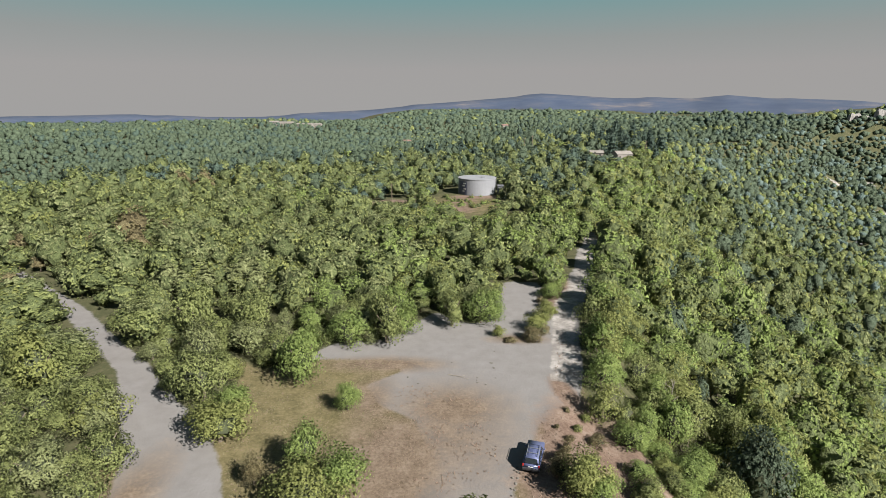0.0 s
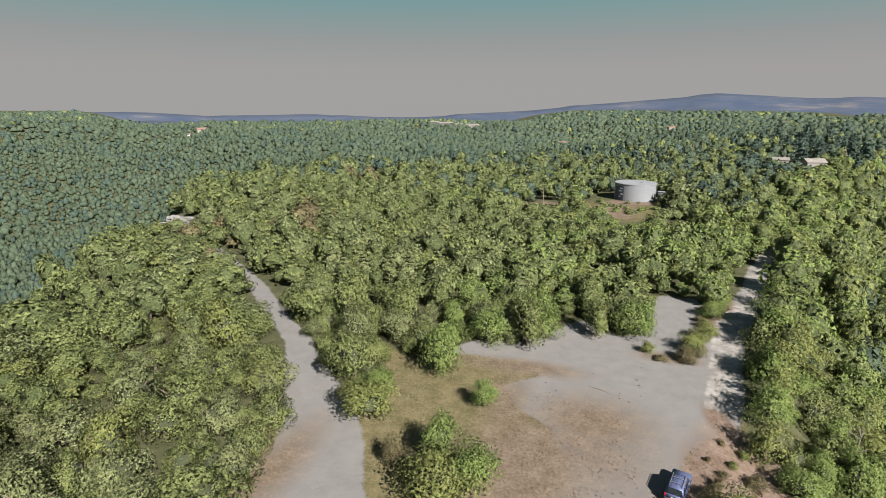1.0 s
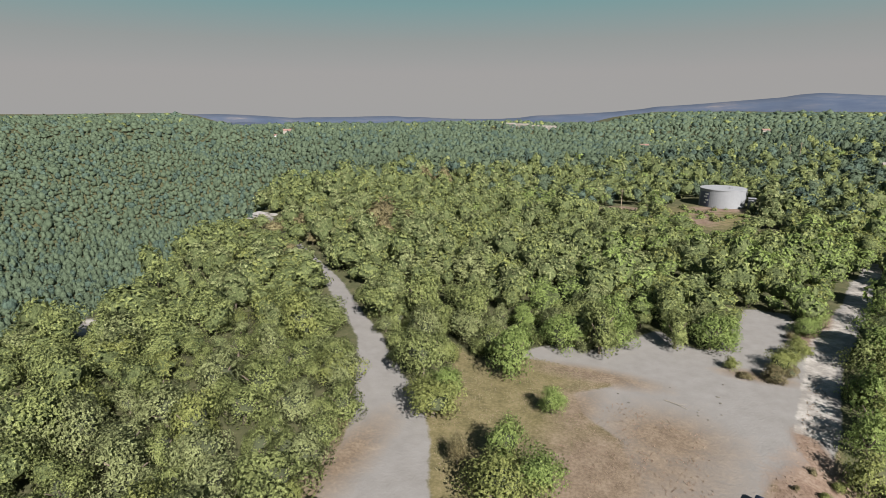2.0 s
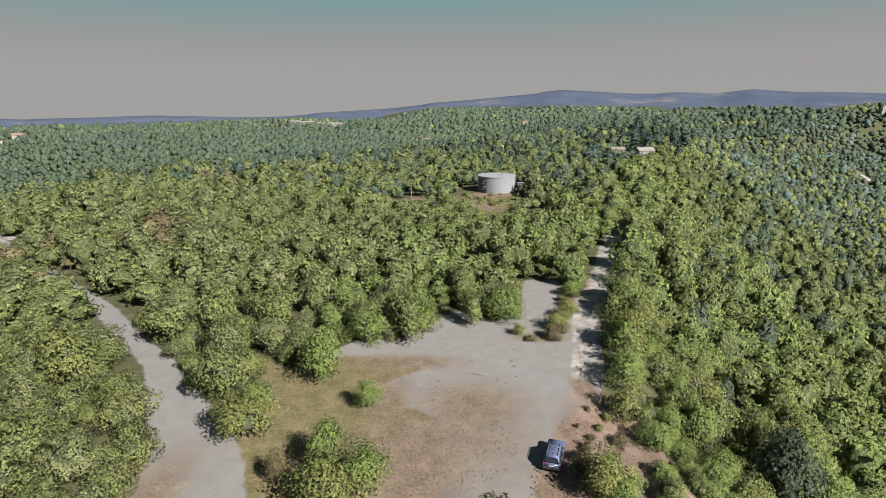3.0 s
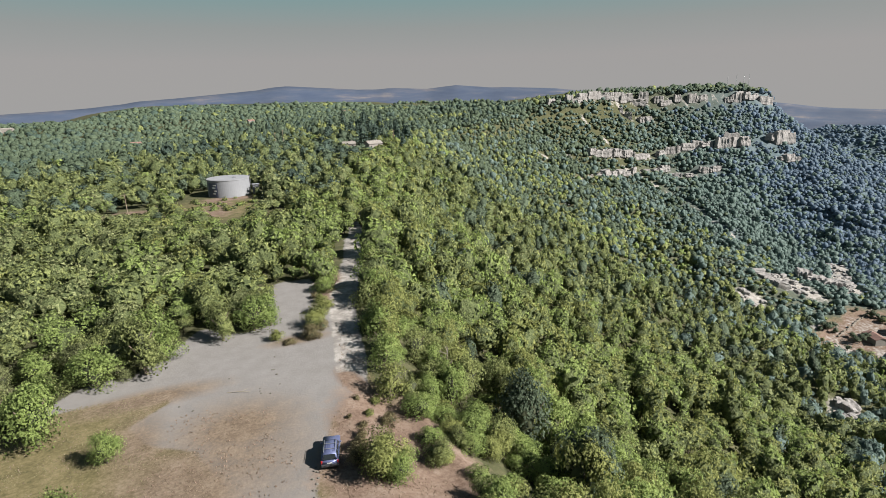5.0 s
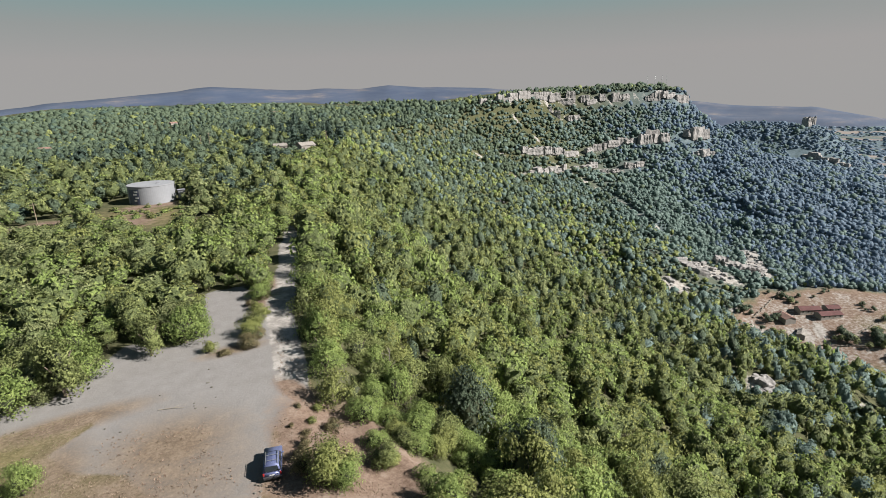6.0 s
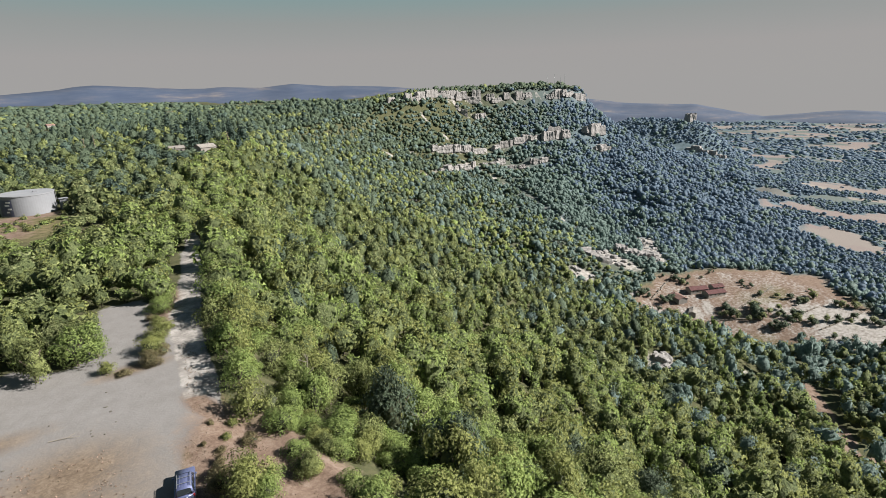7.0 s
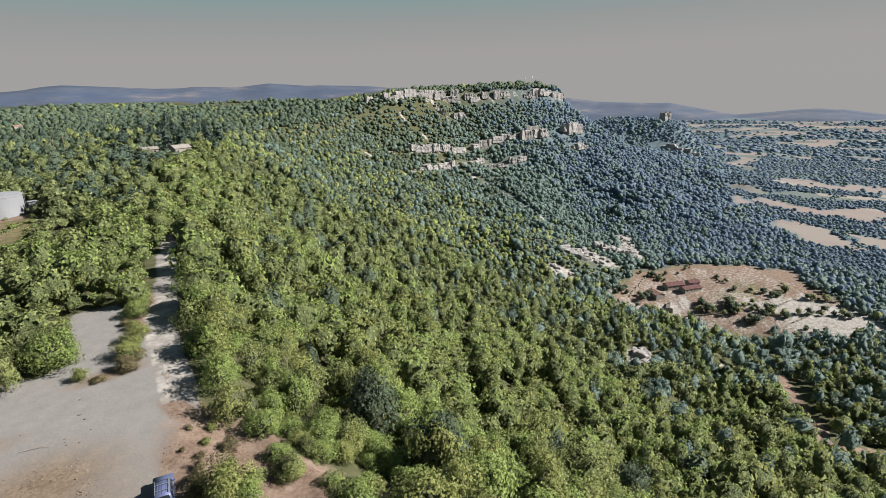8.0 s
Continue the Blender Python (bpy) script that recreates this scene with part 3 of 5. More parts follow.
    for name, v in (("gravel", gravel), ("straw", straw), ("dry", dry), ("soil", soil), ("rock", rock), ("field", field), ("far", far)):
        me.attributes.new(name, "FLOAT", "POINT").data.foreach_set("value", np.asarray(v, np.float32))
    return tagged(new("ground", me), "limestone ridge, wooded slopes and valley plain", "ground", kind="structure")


build_ground()


# ---- trees ----
def ico_points(fine):
    bm = bmesh.new()
    bmesh.ops.create_icosphere(bm, subdivisions=fine, radius=1)
    v = np.array([p.co[:] for p in bm.verts])
    f = np.array([[p.index for p in q.verts] for q in bm.faces])
    bm.free()
    return v, f


ICO, ICO_FINE = ico_points(1), ico_points(2)
rng = np.random.default_rng(7)


def tufts(points, normals, size, r):
    """Leaf tufts: an uneven triangle at each point, turned roughly along its normal."""
    k = len(points)
    nrm = normals + r.normal(0, 0.46, (k, 3))
    nrm /= np.linalg.norm(nrm, axis=1)[:, None]
    t = np.cross(nrm, r.normal(0, 1, (k, 3)))
    t /= np.linalg.norm(t, axis=1)[:, None]
    b = np.cross(nrm, t)
    s = size * r.uniform(0.65, 1.4, (k, 1))
    q = np.stack([points + s * t, points + s * (-0.5 * t + r.uniform(0.55, 1.1, (k, 1)) * b), points + s * (-0.5 * t - r.uniform(0.55, 1.1, (k, 1)) * b)], 1)
    return q.reshape(-1, 3), np.arange(3 * k).reshape(-1, 3)


def oak_crown(r, n, lobes=9, core=0.9, tuft=0.14, squash=0.9, ico=ICO, spread=(0.78, 1.1), rough=0.09, size=(0.28, 0.55)):
    """A crown of radius about 1 from the ground to z = 2: tufts over uneven lobes round a lumpy closed heart."""
    c = r.normal(0, 1, (lobes, 3))
    c /= np.linalg.norm(c, axis=1)[:, None]
    c *= r.uniform(0.3, 0.8, (lobes, 1))
    c[0] = (0, 0, 0.45)
    rad = r.uniform(*size, lobes)
    k = r.choice(lobes, n, p=rad ** 2 / (rad ** 2).sum())
    d = r.normal(0, 1, (n, 3))
    d[:, 2] += 0.55
    d /= np.linalg.norm(d, axis=1)[:, None]
    p = c[k] + d * rad[k][:, None] * r.uniform(*spread, (n, 1))
    out = d * 0.7 + p * 0.5
    v, f = tufts(p, out / (np.linalg.norm(out, axis=1)[:, None] + 1e-6), tuft, r)
    along = ico[0] @ c.T
    reach = rad ** 2 - ((c ** 2).sum(1) - along ** 2)
    reach = np.where(reach > 0, along + np.sqrt(np.maximum(reach, 0)), 0.3).max(1)
    cv = ico[0] * np.maximum(reach, 0.36)[:, None] * core * r.uniform(1 - rough, 1 + rough, (len(ico[0]), 1))
    f = np.vstack([f, ico[1] + len(v)])
    v = np.vstack([v, cv])
    return v * (1, 1, squash) + (0, 0, 0.95), f


def pine_crown(r, n, tuft=0.14):
    """Uneven whorls of needle tufts, narrowing to a blunt tip."""
    h = r.uniform(0, 1, n) ** 0.85
    tier = np.round(h * 6) / 6 * 0.65 + h * 0.35
    a = r.uniform(0, 2 * math.pi, n)
    lean = 1 + 0.28 * np.sin(3 * a + 9 * tier) + 0.18 * np.sin(5 * a - 4 * tier)
    w = ((1 - tier ** 1.6) * 0.72 + 0.12) * lean
    q = w * np.sqrt(r.uniform(0.2, 1, n))
    p = np.stack([q * np.cos(a), q * np.sin(a), 0.5 + 2.1 * tier - 0.2 * q], 1)
    d = np.stack([np.cos(a) * 0.6, np.sin(a) * 0.6, np.full(n, 0.7)], 1)
    v, f = tufts(p, d, tuft, r)
    cv = ICO[0] * (0.42, 0.42, 0.95) * r.uniform(0.8, 1.2, (len(ICO[0]), 1)) + (0, 0, 1.35)
    return np.vstack([v, cv]), np.vstack([f, ICO[1] + len(v)])


def far_crown(r, tips=5, below=-0.75):
    """A small crown for the distance: an uneven dome, open below, with a few sprigs standing out of it."""
    v = ICO[0] * r.uniform(0.62, 1.18, (len(ICO[0]), 1)) + r.normal(0, 0.05, (len(ICO[0]), 3))
    f = ICO[1][(ICO[0][ICO[1]][:, :, 2].mean(1) > below)]
    d = r.normal(0, 1, (tips, 3)) + (0, 0, 0.6)
    d /= np.linalg.norm(d, axis=1)[:, None]
    tv, tf = tufts(d * r.uniform(0.85, 1.0, (tips, 1)), d, 0.34, r)
    return np.vstack([v, tv]) * (0.95, 0.95, 1.0) + (0, 0, 0.9), np.vstack([f, tf + len(v)])


def with_trunk(vf, r):
    """Adds a plain three-sided stem, and says how many of its faces are stem."""
    v, f = vf
    a = np.arange(3) * 2.1
    ring = np.stack([np.cos(a), np.sin(a), np.zeros(3)], 1)
    tv = np.vstack([ring * 0.07, ring * 0.04 + (0, 0, 1.0)])
    tf = np.array([(0, 1, 4), (0, 4, 3), (1, 2, 5), (1, 5, 4), (2, 0, 3), (2, 3, 5)]) + len(v)
    return np.vstack([v, tv]), np.vstack([f, tf])


def joined_wood(name, label, spots, shapes, kinds, stems=False, soft=0.45, inner=0):
    """One mesh of many trees: spots of x, y, z, radius, height factor; shapes of like size; a leaf material a tree."""
    k = len(spots)
    if not k:
        return
    pick = rng.integers(0, len(shapes), k)
    V, Fs = np.stack([s[0] for s in shapes]), np.stack([s[1] for s in shapes])
    v = V[pick]
    a = rng.uniform(0, 2 * math.pi, k)
    c, s_ = np.cos(a)[:, None], np.sin(a)[:, None]
    x = (v[..., 0] * c - v[..., 1] * s_) * spots[:, 3:4] + spots[:, 0:1]
    y = (v[..., 0] * s_ + v[..., 1] * c) * spots[:, 3:4] + spots[:, 1:2]
    z = v[..., 2] * spots[:, 4:5] + spots[:, 2:3]
    verts = np.stack([x, y, z], -1).reshape(-1, 3)
    N = np.stack([leaf_normals(*s, soft) for s in shapes])[pick]
    normals = np.stack([N[..., 0] * c - N[..., 1] * s_, N[..., 0] * s_ + N[..., 1] * c, N[..., 2]], -1).reshape(-1, 3)
    faces = (Fs[pick] + (np.arange(k) * V.shape[1])[:, None, None]).reshape(-1, 3)
    index = np.repeat(kinds[:, None], Fs.shape[1], 1)
    # crown hearts take the leaf colour darkened for shade
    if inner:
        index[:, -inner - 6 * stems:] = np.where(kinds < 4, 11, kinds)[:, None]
    if stems:
        index[:, -6:] = 7
    me = mesh_of(name, verts, faces, LEAVES, index.ravel(), True, normals)
    tagged(new(name, me), label, "trees", kind="stuff")


def scatter(step, rmin, rmax, az0, az1, jitter=0.42):
    g = np.arange(-rmax, rmax, step)
    x, y = np.meshgrid(g, g)
    x = (x + (np.arange(len(g)) % 2)[:, None] * step / 2 + rng.uniform(-jitter, jitter, x.shape) * step).ravel()
    y = (y + rng.uniform(-jitter, jitter, y.shape) * step).ravel()
    d, a = np.hypot(x, y), np.degrees(np.arctan2(x, y))
    m = (d > rmin) & (d <= rmax) & (a > az0) & (a < az1)
    return x[m], y[m]


def species(x, y, z, s):
    """The leaf material of each tree by where it grows."""
    k = len(x)
    u = rng.uniform(0, 1, k)
    w = waves(x, y, 140, 0.9)
    u = np.clip(u + 0.22 * w, 0, 1)
    kind = np.where(u < 0.72, 0, 2)
    kind = np.where(u < 0.12, 1, kind)
    kind = np.where(rng.uniform(0, 1, k) > 0.998, 4, kind)
    slope = s > 0
    east = ramp01(45, 72, np.degrees(np.arctan2(x, y)))
    near = slope & (np.hypot(x, y) < rng.uniform(340, 660, k) - rng.uniform(150, 330, k) * east)
    k2 = np.where(u < 0.45, 1, np.where(u < 0.56, 0, np.where(u < 0.9, 3, np.where(u < 0.96, 0, 8))))
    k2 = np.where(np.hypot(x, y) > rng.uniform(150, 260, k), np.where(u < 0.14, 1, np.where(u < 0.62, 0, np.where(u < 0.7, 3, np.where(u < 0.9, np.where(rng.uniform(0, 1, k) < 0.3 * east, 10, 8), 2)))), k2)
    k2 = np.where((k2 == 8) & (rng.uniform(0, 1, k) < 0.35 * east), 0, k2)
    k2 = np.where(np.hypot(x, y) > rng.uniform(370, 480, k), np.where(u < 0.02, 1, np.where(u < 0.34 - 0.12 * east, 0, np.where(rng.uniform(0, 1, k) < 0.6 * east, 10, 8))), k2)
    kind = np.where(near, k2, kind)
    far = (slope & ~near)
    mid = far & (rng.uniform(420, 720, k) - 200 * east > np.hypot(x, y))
    # far and eastern trees take the leaf colours with haze in them
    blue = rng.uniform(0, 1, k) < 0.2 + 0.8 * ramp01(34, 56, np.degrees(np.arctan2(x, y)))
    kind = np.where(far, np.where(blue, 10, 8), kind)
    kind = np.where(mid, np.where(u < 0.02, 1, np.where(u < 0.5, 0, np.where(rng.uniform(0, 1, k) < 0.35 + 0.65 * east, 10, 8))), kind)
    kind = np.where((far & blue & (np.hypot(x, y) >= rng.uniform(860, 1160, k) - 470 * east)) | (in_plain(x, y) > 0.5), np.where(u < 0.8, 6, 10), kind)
    plat = (~slope) & ((np.hypot(x, y) > rng.uniform(160, 370, k)) | (z < -25))
    kind = np.where(plat, np.where(u < np.where(np.hypot(x, y) < 480, 0.3, 0.03), 0, np.where(u < 0.86, 8, 5)), kind)
    left = (~slope) & (x < -27) & (np.hypot(x, y) < 150)
    kind = np.where(left, np.where(u < 0.55, 0, np.where(u < 0.68, 3, 2)), kind)
    spur = (~slope) & (x < -70) & (np.hypot(x, y) < 260)
    kind = np.where(spur, np.where(u < 0.58, 0, np.where(u < 0.86, 2, np.where(u < 0.985, 3, 4))), kind)
    hollow = (z < -6) & (x < -90)
    kind = np.where(hollow, np.where(u < 0.78, 8, 5), kind)
    edge = (~slope) & (x > -24) & (y < 115)
    kind = np.where(edge, np.where(u < 0.5, 1, np.where(u < 0.85, 0, 2)), kind)
    crest = (x > -14) & (x < 48) & (y > 92) & (y < 185) & (s < 0)
    kind = np.where(crest, np.where(u < 0.45, 1, np.where(u < 0.7, 3, np.where(u < 0.9, 0, 2))), kind)
    brow = (np.abs(s + 2) < 12) & (y > 15) & (y < 400)
    kind = np.where(brow, np.where(u < 0.55, 1, np.where(u < 0.85, 3, 0)), kind)
    return kind


def stand(x, y, size):
    """Trees at those places: x, y, z, radius, height factor and leaf material; without those in the open."""
    m = (open_ground(x, y) > size * 0.55) & (farm_field(x, y) > 0.03) & (plain_open(x, y) < 0.4)
    x, y, size = x[m], y[m], np.broadcast_to(size, m.shape)[m]
    steep = (line_dist(x, y, RIM)[1] > 8) & (rng.uniform(0, 1, len(x)) < 0.07) & (np.hypot(x, y) < 430)
    x, y, size = x[~steep], y[~steep], size[~steep]
    z = land(x, y)
    _, s, _ = line_dist(x, y, RIM)
    r = size * (0.62 + 0.95 * rng.uniform(0, 1, len(x)) ** 1.7) * (1 + 0.16 * waves(x, y, 55, 0.3))
    steep = (s > 6) & (np.hypot(x, y) < 430)
    r = r * np.where(steep, 1.02, 1.0) * np.where((x > 18) & (x < 36) & (y > 34) & (y < 58), 0.8, 1.0) * (1 - 0.22 * in_plain(x, y))
    low = (np.abs(x - 0.02 * y) < 26) & (y > 150) & (y < 186)
    _, side, along = line_dist(x, y, ROAD)
    low |= (side < 0) & (side > -9 - 7 * ramp01(110, 140, along)) & (along > 45) & (along < 168)
    low |= np.hypot(x + 88, y - 59) < 11
    low |= np.minimum(line_dist(x, y, KNOLL_ROCK)[0], line_dist(x, y, KNOLL_LEDGE)[0]) < 28
    h = np.where(low, 0.62, 1.0) * np.where((x > 18) & (x < 36) & (y > 34) & (y < 58), 0.7, 1.0) * np.where((y > 280) & (y < 366) & (np.abs(x - 0.29 * y - 4) < 20), 0.6, 1.0) * (1 - 0.3 * in_plain(x, y)) * np.where(steep, 1.08, 1.0) * r * rng.uniform(0.8, 1.3, len(x)) * (1 + (s > 5) * (0.1 + 0.3 * rng.uniform(0, 1, len(x)) ** 2))
    hollow = ((z < -6) & (x < -90)) | ((s <= -15) & (np.hypot(x, y) > 430))
    r, h = r * np.where(hollow, 0.8, 1.0), h * np.where(hollow, 1.12, 1.0)
    return np.stack([x, y, z - 0.15, r, h], 1), species(x, y, z, s)


OAKS_CLOSE = [with_trunk(oak_crown(rng, 1500, 17, 0.72, 0.053, ico=ICO_FINE, spread=(0.78, 1.14), size=(0.24, 0.46)), rng) for _ in range(8)]
OAKS_NEAR = [with_trunk(oak_crown(rng, 260, 15, 0.82, 0.112, ico=ICO_FINE, spread=(0.84, 1.2), size=(0.26, 0.48)), rng) for _ in range(9)]
OAKS_MID = [oak_crown(rng, 92, 11, 0.86, 0.165, ico=ICO_FINE, spread=(0.84, 1.18), rough=0.16, size=(0.26, 0.46)) for _ in range(12)]
OAKS_BEYOND = [oak_crown(rng, 36, 9, 0.9, 0.22, ico=ICO, spread=(0.85, 1.15), rough=0.14, size=(0.3, 0.5)) for _ in range(12)]
OAKS_FAR = [far_crown(rng, 7) for _ in range(16)]
OAKS_MESA = [far_crown(rng, 2) for _ in range(16)]
OAKS_LAST = [far_crown(rng, 1, -0.2) for _ in range(16)]

sx, sy = scatter(4.0, 16, 195, -76, 96)
near_spots, near_kinds = stand(sx, sy, 2.8)
# the stretch of wood beside the parking place, track and road: trees of their own
order = np.argsort(np.hypot((near_spots[:, 0] + 4) * 0.75, near_spots[:, 1] - 46))
own = order[:270]
rest = order[270:]
reach = np.hypot(near_spots[rest, 0], near_spots[rest, 1])
close, near = rest[reach < 95], rest[reach >= 95]
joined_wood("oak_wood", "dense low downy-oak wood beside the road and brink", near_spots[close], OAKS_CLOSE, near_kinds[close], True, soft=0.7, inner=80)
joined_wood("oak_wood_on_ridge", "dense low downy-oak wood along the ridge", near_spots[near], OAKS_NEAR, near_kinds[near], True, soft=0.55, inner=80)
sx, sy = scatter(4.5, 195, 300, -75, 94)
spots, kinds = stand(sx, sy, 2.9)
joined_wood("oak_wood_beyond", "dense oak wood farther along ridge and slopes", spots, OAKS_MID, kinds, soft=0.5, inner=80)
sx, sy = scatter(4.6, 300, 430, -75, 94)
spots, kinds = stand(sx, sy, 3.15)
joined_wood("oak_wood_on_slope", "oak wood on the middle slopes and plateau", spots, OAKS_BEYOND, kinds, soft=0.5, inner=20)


def fine_scatter(fine, coarse, *span):
    """Close-set places on the open slopes, wider ones on the plateau."""
    x, y = scatter(fine, *span)
    u, w = scatter(coarse, *span)
    m = line_dist(x, y, RIM)[1] > -15
    k = line_dist(u, w, RIM)[1] <= -15
    return np.concatenate([x[m], u[k]]), np.concatenate([y[m], w[k]]), np.concatenate([np.full(m.sum(), fine), np.full(k.sum(), coarse)])


sx, sy, gap = fine_scatter(3.7, 4.6, 430, 720, -73, 90)
spots, kinds = stand(sx, sy, 0.64 * gap)
spots[:, 4] *= np.where(spots[:, 0] > 0.3 * spots[:, 1], 0.8, 1.05)
joined_wood("slope_wood", "dark holm-oak and pine wood on far slopes, partly haze-tinted", spots, OAKS_FAR, kinds, soft=0.5)


def seen_ground(x, y):
    """Leaves out the mesa's flat top, far back from its rim."""
    return ~((line_dist(x, y, RIM)[1] < -60) & (x > 330 + 0.15 * y))


sx, sy, gap = fine_scatter(4.5, 6.2, 720, 1060, -73, 90)
m = seen_ground(sx, sy)
spots, kinds = stand(sx[m], sy[m], 0.64 * gap[m])
spots[:, 4] *= 0.72
joined_wood("mesa_wood", "blue-green haze-tinted wood on the mesa and far slopes", spots, OAKS_MESA, kinds, soft=0.5)
sx, sy, gap = fine_scatter(8.0, 11.0, 1060, 1600, -73, 90)
m = seen_ground(sx, sy)
spots, kinds = stand(sx[m], sy[m], 0.52 * gap[m])
spots[:, 4] *= 0.55
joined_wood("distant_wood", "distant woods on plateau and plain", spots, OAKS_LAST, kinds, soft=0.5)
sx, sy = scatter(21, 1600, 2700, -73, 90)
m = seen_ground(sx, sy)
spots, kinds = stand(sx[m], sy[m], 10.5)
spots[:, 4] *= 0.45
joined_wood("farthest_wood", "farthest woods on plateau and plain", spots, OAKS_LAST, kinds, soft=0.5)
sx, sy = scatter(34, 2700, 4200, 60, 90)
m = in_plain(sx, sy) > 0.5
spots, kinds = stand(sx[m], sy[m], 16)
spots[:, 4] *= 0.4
joined_wood("hedgerows_of_the_plain", "blue-green haze-tinted hedgerows far out on the plain", spots, OAKS_LAST, kinds, soft=0.5)
sx, sy = np.concatenate([scatter(8, 16, 150, -181, -76), scatter(8, 16, 150, 96, 181)], 1)
spots, kinds = stand(sx, sy, 4.6)
joined_wood("wood_behind", "oak wood around the ridge", spots, OAKS_FAR, kinds)


def make_tree(kind, seed, fine):
    """One oak with a stem, limbs and a crown of many tufts, radius 1 m."""
    r = np.random.default_rng(seed)
    tree = new("oak_tree")
    bm = bmesh.new()
    top = Vector((r.uniform(-0.1, 0.1), r.uniform(-0.1, 0.1), 0.75))
    rod(bm, (0, 0, -0.1), top, 0.085, 0.05, 6)
    for i in range(4):
        a = i * 1.6 + r.uniform(0, 1)
        end = top + Vector((math.cos(a) * 0.5, math.sin(a) * 0.5, r.uniform(0.3, 0.6)))
        rod(bm, top, end, 0.04, 0.015, 5)
    part("trunk", bm, BARK, tree)
    v, f = oak_crown(r, 4600, 15, 0.6, 0.042, spread=(0.6, 1.25)) if fine == 2 else oak_crown(r, 1050, 11, 0.2, 0.06, spread=(0.5, 1.25)) if fine == 3 else oak_crown(r, 3300, 17, 0.6, 0.043, spread=(0.75, 1.15), size=(0.24, 0.44)) if fine else oak_crown(r, 260, 10, 0.75, 0.13)
    # the closed core's dark colour imitates shade in the crown's gaps
    ob = new("crown", mesh_of("crown", v, f, [LEAVES[kind], CORE_SHADE], (np.arange(len(f)) >= len(f) - 20), True, leaf_normals(v, f, 0.7)))
    ob.parent = tree
    return tree


TREE_LABELS = {0: "olive-green downy oak tree on the ridge", 1: "bright green oak tree in full leaf", 2: "grey-green oak tree of the dense wood",
               3: "yellowing oak tree on the brow", 4: "russet drying oak tree", 5: "dark pine tree", 6: "dark green holm oak on the slope", 8: "dark green holm oak on the slope"}
PROTOS = {}


def plant(kind, x, y, z, r, h, name="oak_tree", label="", group="trees of the ridge wood", fine=True):
    seed = int(rng.integers(0, 4))
    if (kind, seed, fine) not in PROTOS:
        t = make_tree(kind, 50 + seed + 10 * kind, fine)
        PROTOS[(kind, seed, fine)] = t
    else:
        t = copy_thing(PROTOS[(kind, seed, fine)], Matrix())
    t.name = name
    t.matrix_basis = Matrix.LocRotScale((x, y, z), Euler((0, 0, float(rng.uniform(0, 6.3)))), (r, r, h))
    return tagged(t, label or TREE_LABELS[kind], "tree", group)


for i in own:
    x, y, z, r, h = (float(q) for q in near_spots[i])
    plant(int(near_kinds[i]), x, y, z - 0.28 * h, r, 1.12 * h)


# ---- distance ----
def build_backdrop():
    az = np.arange(-85, 105.1, 0.5)
    a = np.radians(az)
    n1, n2 = np.zeros(len(az)), np.zeros(len(az))
    for i in range(1, 7):
        n1 += np.sin(a * 9 * i + i * i) / i
        n2 += np.sin(a * 31 * i + 2 * i) / i
    knots = ((-85, -0.3), (-46, -0.55), (-38, -0.95), (-29, -0.85), (-23, -1.1), (-18, -1.0), (-7, -0.42), (-1, 0.1), (5, 0.62), (10, 1.02), (14, 0.88), (17, 0.7), (21, 0.78),
             (24, 0.62), (27, 0.92), (31, 0.6), (37, 0.25), (48, -0.6), (57, -1.45), (60, -1.75), (66, -2.0), (69, -2.6), (72, -3.15), (75, -2.95), (77, -2.75), (80, -2.8), (83, -3.2), (90, -3.6), (105, -3.7))
    crest = np.interp(az, *zip(*knots)) + 0.05 * n1 + 0.03 * n2
    rows = []
    for d, k in ((4000, -0.1), (4250, 0.55), (4420, 0.74 + 0.05 * np.sin(a * 23) + 0.04 * n1), (4520, 0.62), (4700, 0.9), (4820, 1.0), (4860, 0.93), (4900, 0.2)):
        z = 36 + d * np.tan(np.radians(crest))
        z = -330 + (z + 330) * k if np.min(k) > 0 else np.full(len(az), -330.0)
        rows.append(np.stack([d * np.sin(a), d * np.cos(a), z], 1))
    v = np.vstack(rows)
    nx = len(az)
    i = (np.arange(len(rows) - 1)[:, None] * nx + np.arange(nx - 1)[None]).ravel()
    f = np.stack([i, i + nx, i + nx + 1, i + 1], 1)[:, ::-1]
    m, n, l, b = material("far_hills")
    mp = n.new("ShaderNodeMapping")
    mp.inputs["Scale"].default_value = (1.0, 1.0, 7.0)
    l.new(n.new("ShaderNodeNewGeometry").outputs["Position"], mp.inputs["Vector"])
    # the blue is air haze put into the hills' base colour
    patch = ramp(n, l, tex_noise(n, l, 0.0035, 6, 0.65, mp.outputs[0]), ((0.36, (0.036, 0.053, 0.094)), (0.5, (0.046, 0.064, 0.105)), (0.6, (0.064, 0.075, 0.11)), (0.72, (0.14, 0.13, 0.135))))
    l.new(patch, b.inputs["Base Color"])
    b.inputs["Roughness"].default_value = 1.0
    tagged(new("backdrop", mesh_of("backdrop", v, f, [m], smooth=True)), "haze-blue distant hill ranges on the skyline", "hills", kind="structure")


build_backdrop()



# ---- single trees and shrubs round the parking place ----
def shrub(kind, x, y, r, h, label, name="shrub", lift=0.0):
    return plant(kind, x, y, float(land(x, y)) - 0.5 * h + lift, r, h, name, label, "shrubs on the open ground", 2 if r > 1.5 else True)


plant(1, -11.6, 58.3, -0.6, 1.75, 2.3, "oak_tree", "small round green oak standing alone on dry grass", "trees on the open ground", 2)
